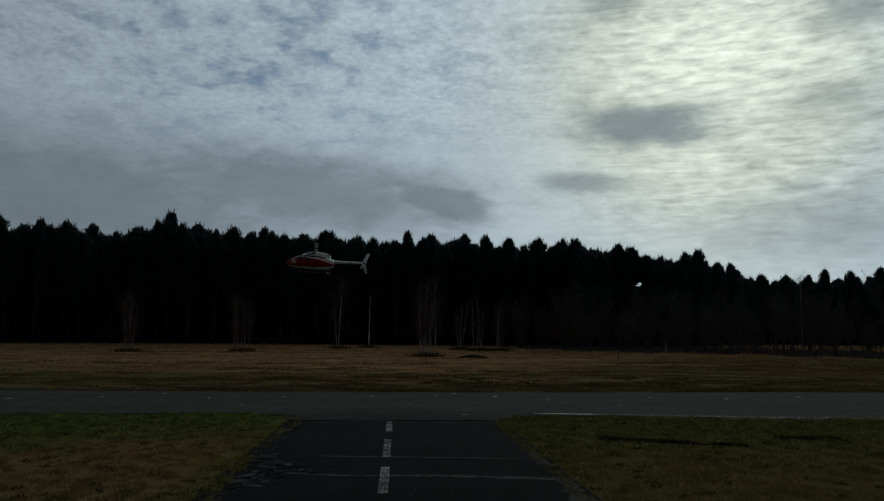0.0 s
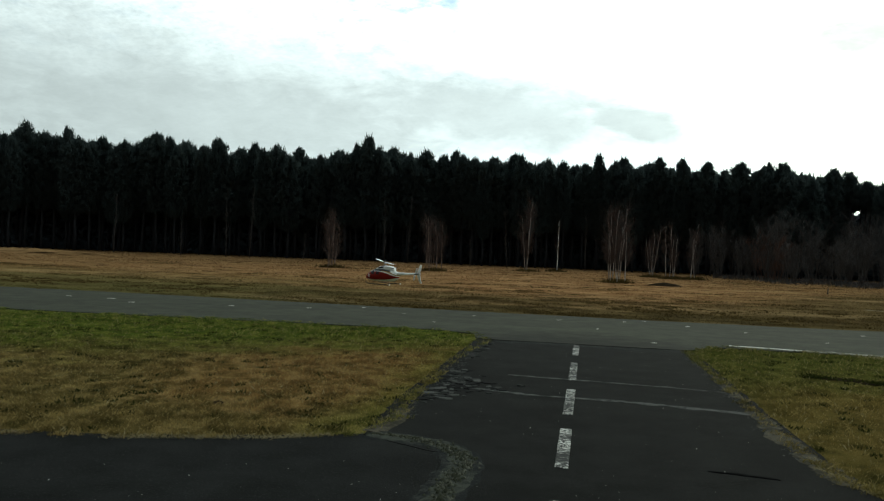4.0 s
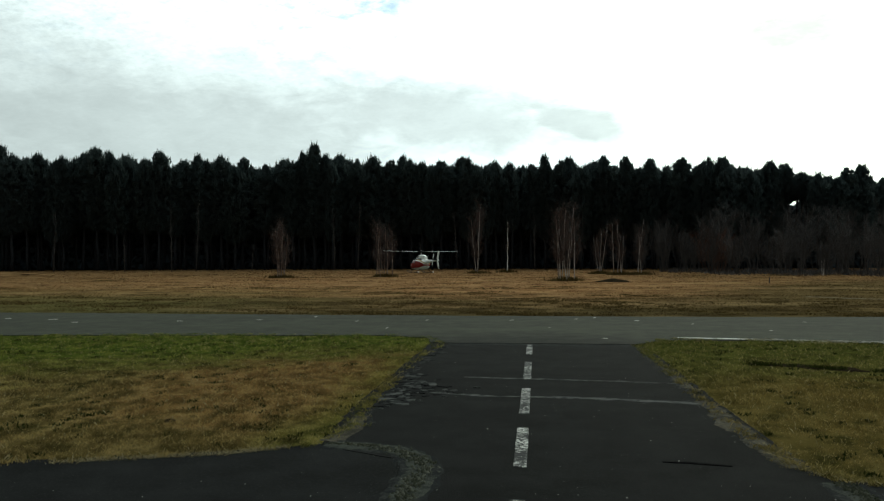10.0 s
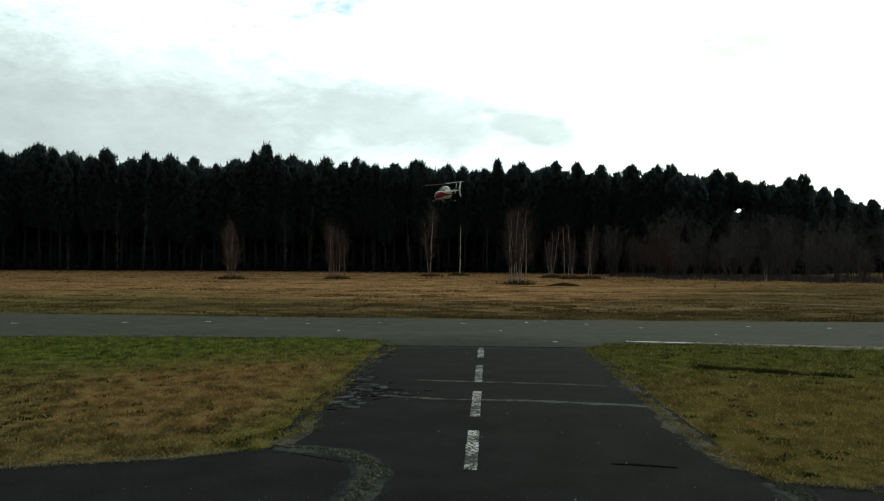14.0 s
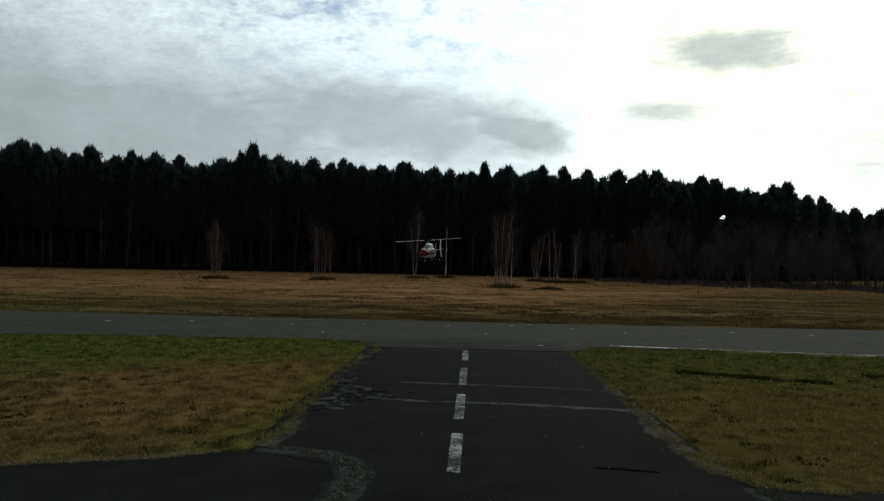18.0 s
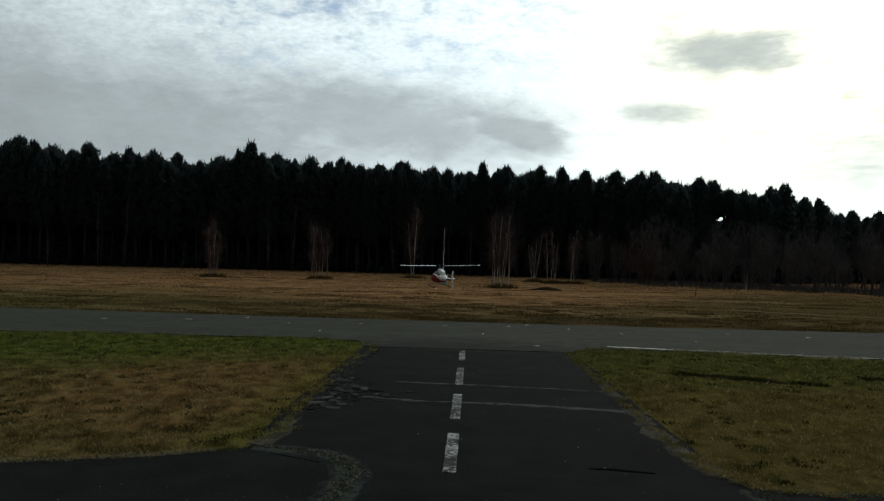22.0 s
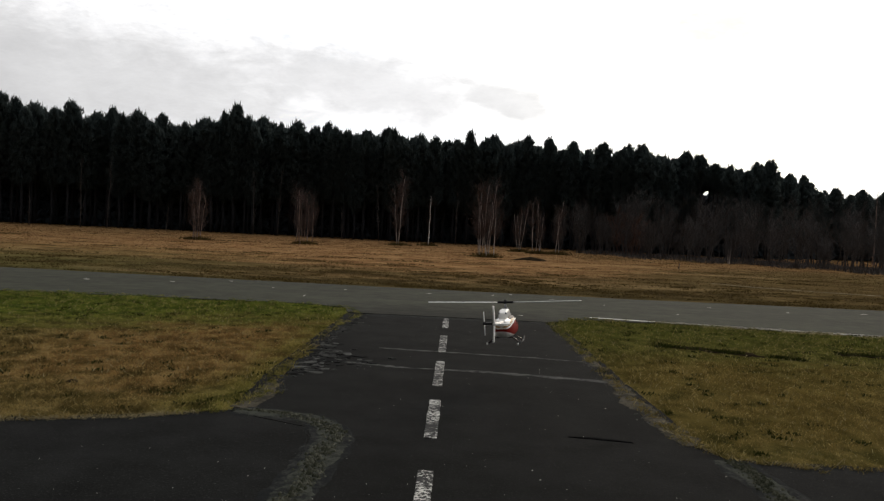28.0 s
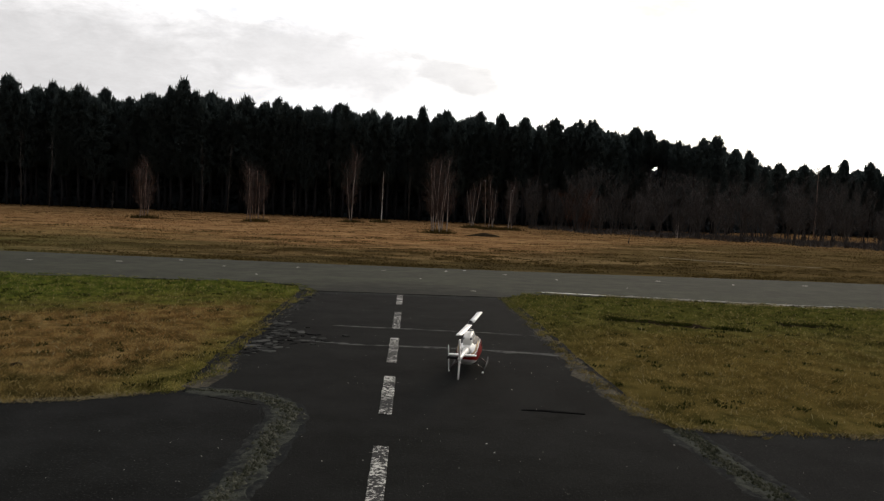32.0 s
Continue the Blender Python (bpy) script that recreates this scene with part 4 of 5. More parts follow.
def pine(seed, tall, wide, peak, bare=0.32):
    """A forest pine: bare lower trunk, then a dome of lobes, each a bunch of upright needle shoots at the end of a limb."""
    r = np.random.default_rng(seed)
    root = thing("pine_tree", "tall dark green pine in a dense forest edge", "pine tree", "pines of the forest edge")
    bm = bmesh.new()
    pts, rad, x, y = [], [], 0.0, 0.0
    for i in range(9):
        k = i / 8
        pts.append((x, y, (tall - 0.4) * k))
        rad.append(0.15 * (1 - k) ** 0.8 + 0.015)
        x, y = x + r.normal(0, 0.06), y + r.normal(0, 0.06)
    tube_into(bm, pts, rad, 7)
    heights = [p[2] for p in pts]
    low = tall * r.uniform(bare - 0.06, bare + 0.06)
    lobes, z0, lop = [], low, r.uniform(0, 6.28)
    while z0 < tall - 0.35:
        down = (tall - z0) / peak
        reach = wide * (1 - math.exp(-down ** 1.2)) * min(1.0, 0.65 + (z0 - low) * 0.2) * r.uniform(0.8, 1.12)
        cx, cy = np.interp(z0, heights, [p[0] for p in pts]), np.interp(z0, heights, [p[1] for p in pts])
        limbs = 6 if reach > 0.6 else 4
        a0 = r.uniform(0, 6.28)
        for j in range(limbs):
            a = a0 + j * 6.283 / limbs + r.normal(0, 0.3)
            ln = reach * r.uniform(0.55, 1.1) * (1 + 0.18 * math.cos(a - lop))
            end = (cx + math.cos(a) * ln, cy + math.sin(a) * ln, z0 + ln * r.uniform(0.15, 0.5))
            end = (end[0], end[1], min(end[2], tall - 0.22 - 0.85 * ln))
            if ln > 0.7 and j % 2 == 0:
                tube_into(bm, [(cx, cy, z0), end], [0.03, 0.008], 3, False)
            lobes.append((*end, r.uniform(0.18, 0.32)))
            if ln > 0.45:
                lobes.append((cx + (end[0] - cx) * 0.55, cy + (end[1] - cy) * 0.55, z0 + (end[2] - z0) * 0.55, r.uniform(0.22, 0.34)))
        z0 += r.uniform(0.2, 0.3)
    for dz in (0.05, 0.3, 0.5, 0.75):
        lobes.append((pts[-1][0] + r.normal(0, 0.12 + 0.2 * dz), pts[-1][1] + r.normal(0, 0.12 + 0.2 * dz), tall - 0.3 - dz, 0.14 + 0.2 * dz))
    part("trunk", bm, "bark", root)
    lobes = np.array(lobes)
    each = 9
    c = np.repeat(lobes, each, 0)
    way = r.normal(size=(len(c), 3)) * [1, 1, 0.75] + [0, 0, 0.25]
    way /= np.linalg.norm(way, axis=1)[:, None]
    shoot = c[:, :3] + way * (c[:, 3] * r.uniform(0.45, 1.0, len(c)))[:, None] * [0.85, 0.85, 1.15]
    t, w = np.repeat(shoot, 7, 0), np.repeat(way, 7, 0)
    aim = w * 0.55 + [0, 0, 0.85] + r.normal(size=t.shape) * 0.42
    v, f = twigs_array(t - aim * 0.08, aim, r.uniform(0.18, 0.42, len(t)), r.uniform(0.05, 0.11, len(t)))
    # upright shoots on the upper crown
    tip = np.repeat(lobes[lobes[:, 2] > tall - 3.0], 4, 0)
    tip = tip[:, :3] + r.normal(size=(len(tip), 3)) * 0.12 + np.stack([tip[:, 3] * 0, tip[:, 3] * 0, tip[:, 3] * 0.6], 1)
    v2, f2 = twigs_array(tip, r.normal(size=tip.shape) * 0.16 + [0, 0, 1], r.uniform(0.3, 0.62, len(tip)), r.uniform(0.10, 0.17, len(tip)))
    v, f = np.concatenate([v, v2]), np.concatenate([f, f2 + len(v)])
    crown = new("crown", quick_mesh("crown", v, f, "needles", 3))
    crown.parent = root
    return root


# the pines that stand out of the tree line: the way one looks and the height above the horizon, in degrees
WEST_TOPS = [(-38.3, 7.35), (-37.3, 6.82), (-35.9, 7.21), (-33.8, 6.82), (-32.4, 6.62), (-31.2, 7.0), (-30.3, 7.35), (-29.6, 7.2), (-28.5, 7.0), (-27.4, 6.77), (-26.4, 7.34), (-24.7, 6.78), (-23.8, 7.2), (-22.2, 7.12), (-20.8, 7.05), (-19.3, 6.61),
             (-18.0, 7.0), (-16.5, 7.5), (-15.8, 8.07), (-15.0, 7.39), (-13.8, 7.44), (-12.8, 7.0), (-11.4, 7.29), (-10.4, 7.0), (-9.5, 7.36), (-8.7, 7.0), (-7.9, 6.9), (-6.6, 6.95), (-5.2, 7.24), (-4.6, 7.1)]
EAST_TOPS = [(-2.6, 6.93), (-1.4, 6.8), (0.0, 6.68), (1.0, 7.22), (2.1, 6.87), (2.9, 7.11), (4.5, 6.77), (5.3, 7.12), (6.7, 7.08), (7.6, 6.2), (8.6, 6.88), (9.6, 6.34), (10.4, 6.83), (11.8, 6.4), (12.4, 6.76), (13.4, 6.75), (14.6, 6.05),
             (16.2, 6.35), (17.5, 6.14), (18.3, 5.5), (19.2, 5.38), (20.9, 5.67), (21.7, 5.83), (22.9, 4.85), (23.9, 4.82), (25.7, 4.0), (27.3, 3.93), (28.7, 3.9), (29.8, 4.27), (31.3, 4.1), (33.0, 4.3), (35.0, 4.1), (37.0, 4.2)]
TOPS = WEST_TOPS + EAST_TOPS


def tree_line(az):
    """The height of the closed canopy below the single tops."""
    near = [e for a, e in TOPS if abs(a - az) < 2.6]
    return (sum(near) / len(near) if near else 7.0 if az < 0 else 4.2) - 0.52


GAP = (17.75, 3.15)          # where the sky shows through the thin east end, in degrees


def through_gap(v, f):
    """Faces without those that would close the gap."""
    mid = v[f].mean(axis=1)
    az, el = np.degrees(np.arctan2(mid[:, 0], mid[:, 1])), np.degrees(np.arctan2(mid[:, 2] - 1.6, np.hypot(mid[:, 0], mid[:, 1])))
    ragged_edge = 0.8 + 0.8 * np.sin(az * 47) * np.sin(el * 53)
    return f[np.hypot((az - GAP[0]) / 0.30, (el - GAP[1]) / 0.26) > ragged_edge]


def forest_front(az):
    return float(np.interp(az, [-45, -20, -5, 5, 15, 22, 26, 40], [118, 99, 93, 90, 88, 92, 120, 125]))


def forest():
    build = ((13.2, 1.6, 1.6), (13.6, 1.45, 2.0), (14.0, 1.8, 1.7), (12.8, 1.35, 1.7), (13.3, 1.7, 2.3), (13.8, 1.5, 1.4), (13.0, 1.9, 2.1), (13.5, 1.3, 1.9), (12.5, 1.6, 1.7, 0.68))
    kinds = [pine(100 + i, *b) for i, b in enumerate(build)]
    crowns = []
    for tree in kinds:
        me = next(c for c in tree.children if c.name.startswith("crown")).data
        co = np.empty(len(me.vertices) * 3, np.float32)
        me.vertices.foreach_get("co", co)
        tri = co.reshape(-1, 3, 3)[::6]
        mid = tri.mean(axis=1, keepdims=True)
        crowns.append(mid + (tri - mid) * 2.0)
    used, deep = set(), []

    def stand(az, d, el, wide, joined=False):
        k = len(kinds) - 1 if abs(az - GAP[0]) < 0.75 else rng.randrange(len(kinds) - 1)
        s = (d * math.tan(radians(el)) + 1.6) / build[k][0]
        m = pose(d * math.sin(radians(az)), d * math.cos(radians(az)), -0.04, 0, 0, rng.uniform(0, 360)) @ Matrix.Diagonal((s * wide, s * wide, s, 1))
        if joined:
            a = np.array(m)
            deep.append(crowns[k].reshape(-1, 3) @ a[:3, :3].T + a[:3, 3])
        elif k not in used:
            kinds[k].matrix_basis = m
            used.add(k)
        else:
            copy_thing(kinds[k], m).matrix_basis = m

    for az, el in TOPS:
        stand(az, forest_front(az) + rng.uniform(0, 3.5), el, rng.uniform(0.85, 1.12))
    for row in range(5):
        az = -47.0 + row * 0.6
        while az < 41:
            if row or min(abs(az - a) for a, _ in TOPS) > 0.45:
                stand(az, forest_front(az) + row * 4.0 + rng.uniform(-1.2, 1.2), tree_line(az) + rng.uniform(-0.35, 0.2) - (0.12 if row > 2 else 0.0), rng.uniform(0.9, 1.25), row > 2)
            az += rng.uniform(0.75, 1.2)
    v = np.concatenate(deep)
    thing("far_pines", "dark green pine crowns deeper in the forest", "pine tree", kind="stuff", data=quick_mesh("far_pines", v, through_gap(v, np.arange(len(v)).reshape(-1, 3)), "needles", 3))


forest()


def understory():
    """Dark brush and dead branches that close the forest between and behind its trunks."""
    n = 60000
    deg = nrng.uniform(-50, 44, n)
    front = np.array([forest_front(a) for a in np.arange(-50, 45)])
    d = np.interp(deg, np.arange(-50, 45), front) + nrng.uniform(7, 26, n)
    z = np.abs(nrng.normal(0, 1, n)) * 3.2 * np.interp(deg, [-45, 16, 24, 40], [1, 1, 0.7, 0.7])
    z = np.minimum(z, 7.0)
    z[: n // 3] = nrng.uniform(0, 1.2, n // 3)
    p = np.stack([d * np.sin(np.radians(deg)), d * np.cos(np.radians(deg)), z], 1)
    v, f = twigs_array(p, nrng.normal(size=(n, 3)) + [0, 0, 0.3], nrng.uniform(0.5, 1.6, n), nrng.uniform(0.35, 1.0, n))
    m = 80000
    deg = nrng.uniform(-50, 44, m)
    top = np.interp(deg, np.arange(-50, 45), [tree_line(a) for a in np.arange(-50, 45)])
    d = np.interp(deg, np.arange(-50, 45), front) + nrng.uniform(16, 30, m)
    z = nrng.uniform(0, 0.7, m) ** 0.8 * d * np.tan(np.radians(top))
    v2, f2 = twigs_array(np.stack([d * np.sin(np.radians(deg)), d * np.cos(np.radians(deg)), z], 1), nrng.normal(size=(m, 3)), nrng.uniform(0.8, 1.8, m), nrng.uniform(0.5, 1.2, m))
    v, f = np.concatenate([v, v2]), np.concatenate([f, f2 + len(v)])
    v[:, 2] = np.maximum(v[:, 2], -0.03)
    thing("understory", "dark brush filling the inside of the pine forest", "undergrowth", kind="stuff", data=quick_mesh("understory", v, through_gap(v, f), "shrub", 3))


understory()


def branchy(name, seed, tall, stems, spread, bark, twig_mat, twig_n, twig_len, stem_r, label, category, group, bushy=0.45, tussock=True, foot=0.09):
    """A leafless broadleaf tree or clump: bent stems, side branches and a haze of fine twigs."""
    r = np.random.default_rng(seed)
    root = thing(name, label, category, group)
    starts, ways, lens, limbs = [], [], [], bmesh.new()
    for s in range(stems):
        bm = bmesh.new()
        a, lean = seed * 1.7 + s * 6.283 / stems + r.normal(0, 0.35), spread * r.uniform(0.45, 1.0)
        h = tall * r.uniform(0.72, 1.0) if s else tall
        x0, y0 = r.normal(0, foot * stems ** 0.5), r.normal(0, foot * stems ** 0.5)
        pts, rad = [], []
        bend = r.uniform(0.75, 1.25)
        for i in range(8):
            k = i / 7
            off = lean * h * k ** bend
            pts.append((x0 + math.cos(a) * off + r.normal(0, 0.02 * tall * k * 0.4), y0 + math.sin(a) * off + r.normal(0, 0.02 * tall * k * 0.4), h * k - 0.04))
            rad.append(stem_r * r.uniform(0.9, 1.1) * (1 - k) ** 0.85 + 0.006)
        tube_into(bm, pts, rad, 6)
        for _ in range(int(7 + tall * 1.6)):
            k = r.uniform(0.18, 0.95)
            i = min(6, int(k * 7))
            p = Vector(pts[i]).lerp(Vector(pts[i + 1]), k * 7 - i)
            b = r.uniform(0, 6.28)
            ln = tall * r.uniform(0.07, 0.2) * (1.15 - k * 0.6)
            e = p + Vector((math.cos(b) * ln * bushy, math.sin(b) * ln * bushy, ln))
            tube_into(limbs, [p, p.lerp(e, 0.5) + Vector((math.cos(b), math.sin(b), 0)) * ln * 0.1, e], [stem_r * 0.3 * (1.1 - k) + 0.004, stem_r * 0.18 * (1.1 - k) + 0.003, 0.002], 3, False)
            for q in range(int(twig_n / stems / (7 + tall * 1.6)) + 1):
                t = r.uniform(0.1, 1.0)
                starts.append(p.lerp(e, t))
                ways.append((math.cos(b) * bushy + r.normal(0, 0.45), math.sin(b) * bushy + r.normal(0, 0.45), 1.0 + r.normal(0, 0.35)))
                lens.append(twig_len * r.uniform(0.4, 1.3))
        part("stem" if stems > 1 else "trunk", bm, bark, root)
    part("branchwork", limbs, twig_mat, root, "thin dark side branches")["kind"] = "stuff"
    v, f = twigs_array(np.array([tuple(s) for s in starts]), np.array(ways), np.array(lens), r.uniform(0.005, 0.011, len(lens)) * (0.7 + tall * 0.06))
    tw = new("crown", quick_mesh("crown", v, f, twig_mat, 3))
    tw.parent = root
    if tussock:
        n = 700
        p = np.stack([r.normal(0, 0.42, n), r.normal(0, 0.3, n), np.zeros(n)], 1)
        v, f = twigs_array(p, r.normal(size=(n, 3)) * [0.7, 0.7, 0.3] + [0, 0, 0.8], r.uniform(0.15, 0.45, n), r.uniform(0.05, 0.12, n))
        ts = new("tussock", quick_mesh("tussock", v, f, "clump", 3))
        ts.parent, ts["kind"] = root, "stuff"
    return root


def place(ob, x, y, turn=0.0, s=1.0):
    ob.matrix_basis = pose(x, y, -0.03, 0, 0, turn) @ Matrix.Diagonal((s, s, s, 1))
    return ob


BL = "leafless young birch clump with pale stems in tan grass"
BG = "birches of the field"
place(branchy("birch_clump", 1, 4.2, 7, 0.15, "youngbirch", "twig", 2400, 0.9, 0.026, BL, "birch", BG, 0.6, True, 0.06), -19.0, 58.1)
place(branchy("birch_clump", 2, 4.2, 8, 0.10, "youngbirch", "twig", 2600, 1.1, 0.028, BL, "birch", BG, 0.5, True, 0.13), -11.4, 60.2)
place(branchy("birch_clump", 3, 6.4, 3, 0.09, "birch", "twig", 1700, 1.2, 0.034, "tall leafless birch clump with one main white stem", "birch", BG, 0.5), -4.95, 71.2)
place(branchy("birch_tree", 4, 4.9, 1, 0.02, "whitebirch", "twig", 160, 0.8, 0.045, "single slender birch with a bright white trunk", "birch", BG, 0.2), -2.45, 76.0)
place(branchy("birch_clump", 15, 4.7, 7, 0.15, "birch", "twig", 2600, 1.2, 0.034, "spreading leafless birch clump with white stems", "birch", BG, 0.5, True, 0.15), 2.2, 50.4)
place(branchy("birch_clump", 6, 4.3, 4, 0.16, "birch", "twig", 1300, 0.8, 0.026, BL, "birch", BG, 0.45), 7.2, 65.4)
place(branchy("birch_clump", 7, 4.1, 4, 0.2, "birch", "twig", 1300, 0.8, 0.026, BL, "birch", BG, 0.45), 6.0, 69.0)
place(branchy("birch_clump", 8, 4.6, 3, 0.14, "birch", "twig", 1100, 0.8, 0.026, BL, "birch", BG, 0.45), 8.9, 65.9)
for i, (az, d, h) in enumerate(((-28.6, 96, 4.0), (-20.2, 92, 3.0), (-8.1, 88, 3.4), (0.3, 86, 6.0), (-12.7, 91, 8.0), (-24.0, 95, 8.5), (-25.6, 94, 8.0), (-14.2, 92, 7.5), (-33.0, 100, 7.0), (22.0, 68, 4.6), (-5.4, 89, 7.0))):
    place(branchy("birch_tree", 40 + i, h, 1, 0.06, "greybark", "greytwig", 120, 0.6, 0.05, "thin grey birch in front of the dark forest", "birch", "birches along the forest", 0.3, False), d * math.sin(radians(az)), d * math.cos(radians(az)))

place(branchy("birch_tree", 77, 8.6, 1, 0.03, "youngbirch", "greytwig", 320, 1.0, 0.10, "pale bare birch that stands above the scrub", "birch", "birches along the forest", 0.4, False), 97 * math.sin(radians(28.0)), 97 * math.cos(radians(28.0)))
place(branchy("birch_tree", 78, 1.35, 2, 0.05, "birch", "greytwig", 60, 0.4, 0.024, "short pale birch at the foot of the scrub", "birch", "birches along the forest", 0.3, False, 0.2), 66 * math.sin(radians(19.5)), 66 * math.cos(radians(19.5)))
bm = bmesh.new()
tube_into(bm, [(0, 0, -0.1), (0.01, 0, 0.2), (0.03, 0.01, 0.34)], [0.035, 0.03, 0.024], 7)
stake = tagged(part("stake", bm, "greybark", None), "short dark wooden stake in the field grass", "stake")
stake.location = (13.25, 45.6, -0.01)

# grey leafless scrub along the right-hand edge of the forest
scrub = [branchy("bare_tree", 60 + i, h, 9, 0.3, "greytwig", "greytwig", 3200, 0.75, 0.032, "grey-brown leafless tree in the scrub before the pines", "bare tree", "scrub along the forest", 0.8, False) for i, h in enumerate((6.2, 5.2, 6.8, 3.2))]
spots = [(9.4, 78, 0.8), (10.8, 76, 0.85), (12.4, 75, 0.9), (14.0, 71, 1.0), (15.4, 75, 0.9), (16.8, 71, 0.85), (18.2, 74, 0.9), (19.6, 70, 0.8), (21.0, 73, 0.85), (22.4, 70, 0.85), (23.8, 68, 0.85), (25.4, 72, 0.85), (27.0, 69, 0.8), (28.6, 74, 0.85), (30.2, 70, 0.8), (32.0, 75, 0.85), (34.0, 72, 0.85), (36.0, 76, 0.9), (13.2, 80, 1.0), (17.4, 82, 1.1), (20.4, 83, 1.0), (24.6, 84, 1.1), (29.4, 84, 1.0), (33.0, 86, 1.0)]
spots += [(az, 86 + (i * 37 % 11) * 0.6, 0.8 + (i * 13 % 7) * 0.06) for i, az in enumerate(np.arange(8.0, 38.0, 1.15))]
for i, (az, d, s) in enumerate(spots):
    near = float(np.interp(az, [12, 22, 30], [1.0, 0.95, 0.88]))
    d, s = d * near, s * near
    ob = scrub[i] if i < 4 else copy_thing(scrub[i % 4], Matrix())
    place(ob, d * math.sin(radians(az)), d * math.cos(radians(az)), rng.uniform(0, 360), float(s))

place(branchy("brown_bush", 91, 4.3, 14, 0.42, "rusttwig", "rusttwig", 6500, 0.8, 0.025, "rounded red-brown leafless bush before the pines", "bush", "", 0.8, False, 0.12), 16.9, 74.5)

n = 14000
az = np.radians(9 + 35 * nrng.uniform(0, 1, n) ** 0.8)
d = (66 + nrng.uniform(0, 1, n) ** 0.7 * 18) * np.interp(np.degrees(az), [12, 22, 30], [1.0, 0.97, 0.90]) + 2.0 * np.sin(np.degrees(az) * 1.3) + np.clip(14 - np.degrees(az), 0, 6) * 1.5
p = np.stack([d * np.sin(az), d * np.cos(az), np.full(n, -0.02)], 1)
v, f = twigs_array(p, nrng.normal(size=(n, 3)) * [0.6, 0.6, 0.2] + [0, 0, 0.9], nrng.uniform(0.15, 0.55, n), nrng.uniform(0.03, 0.09, n))
thing("scrub_brush", "low dark brush at the foot of the scrub", "undergrowth", kind="stuff", data=quick_mesh("scrub_brush", v, f, "greytwig", 3))


tagged(strip("pale_track", [(10.2, 30.6), (11.4, 29.4), (13.2, 28.3), (15.2, 27.6)], 0.24, 0.02, "track", jitter=0.9, step=0.2), "pale worn track through the field grass", "track", kind="structure")
mound("grassy_rise", -55.0, 69.5, 10.0, 5.0, 0.42, "ground", "low grassy rise at the edge of the field", "rise")
mound("earth_mound", 4.9, 48.2, 1.25, 0.7, 0.24, "dirt", "low dark mound of earth in the field", "mound")
for pts in ([(3.2, 11.95), (3.6, 11.78), (4.1, 11.6), (4.6, 11.3)], [(6.0, 12.0), (6.4, 11.9), (6.9, 11.8)]):
    tagged(strip("bare_patch", pts, 0.22, -0.002, "dirt", jitter=1.2, step=0.05), "long dark bare patch of earth in the lawn", "bare earth", kind="structure")
n = 2400
along = nrng.uniform(0, 1, n)
along = along[np.sin(along * 17) + np.sin(along * 47 + 2) > -0.3 + along * 0.5]
second = nrng.uniform(0, 1, len(along)) < 0.25
bx = np.where(second, 6.0 + 0.9 * along, 3.2 + 2.0 * along)
by = np.where(second, 12.0 - 0.2 * along, 11.95 - 0.9 * along) + nrng.normal(0, 1, len(along)) * (0.075 - 0.045 * along)
v, f = blades(bx + nrng.normal(0, 0.05, len(along)), by, 0.05, 0.016, lean=1.0)
thing("dark_clumps", "dark ragged clumps along the bare patch of the lawn", "grass", kind="stuff", data=quick_mesh("dark_clumps", v, f, "weed", 3))
mound("molehill", -3.55, 7.35, 0.12, 0.09, 0.06, "dirt", "small dark molehill in the dry lawn", "molehill")


# ---- the model helicopter ----
def loft(sections, sides=28):
    """Rings of a closed body along y: (y, middle z, half width, up, down, squareness)."""
    rings = []
    for y, z, w, up, dn, sq in sections:
        ring = []
        for k in range(sides):
            a = 2 * math.pi * k / sides
            c, s = math.cos(a), math.sin(a)
            ring.append((w * abs(c) ** sq * (1 if c >= 0 else -1), y, z + (up if s >= 0 else dn) * abs(s) ** sq * (1 if s >= 0 else -1)))
        rings.append(ring)
    return rings


def dense(sections, n):
    """Sections resampled smoothly to n rings."""
    a = np.array(sections, float)
    k = np.arange(len(a))
    t = np.linspace(0, len(a) - 1, n)
    out = []
    for u in t:
        i = min(int(u), len(a) - 2)
        f = u - i
        p0, p1, p2, p3 = a[max(i - 1, 0)], a[i], a[i + 1], a[min(i + 2, len(a) - 1)]
        out.append(0.5 * (2 * p1 + (p2 - p0) * f + (2 * p0 - 5 * p1 + 4 * p2 - p3) * f * f + (3 * p1 - p0 - 3 * p2 + p3) * f ** 3))
    return [tuple(o) for o in out]


def skin(rings, keep, grow=0.0):
    """The faces of a loft that keep(middle) picks, with thickness where grown."""
    bm = bmesh.new()
    verts = {}

    def vert(i, k):
        if (i, k) not in verts:
            verts[i, k] = bm.verts.new(rings[i][k])
        return verts[i, k]

    n = len(rings[0])
    for i in range(len(rings) - 1):
        for k in range(n):
            ids = [(i, k), (i, (k + 1) % n), (i + 1, (k + 1) % n), (i + 1, k)]
            mid = sum((Vector(rings[a][b]) for a, b in ids), Vector()) / 4
            if keep(mid):
                bm.faces.new([vert(*q) for q in ids])
    bmesh.ops.remove_doubles(bm, verts=bm.verts[:], dist=0.0004)
    bmesh.ops.recalc_face_normals(bm, faces=bm.faces[:])
    if grow:
        for v in bm.verts:
            v.normal_update()
        for v in bm.verts:
            v.co += v.normal * grow
    return bm


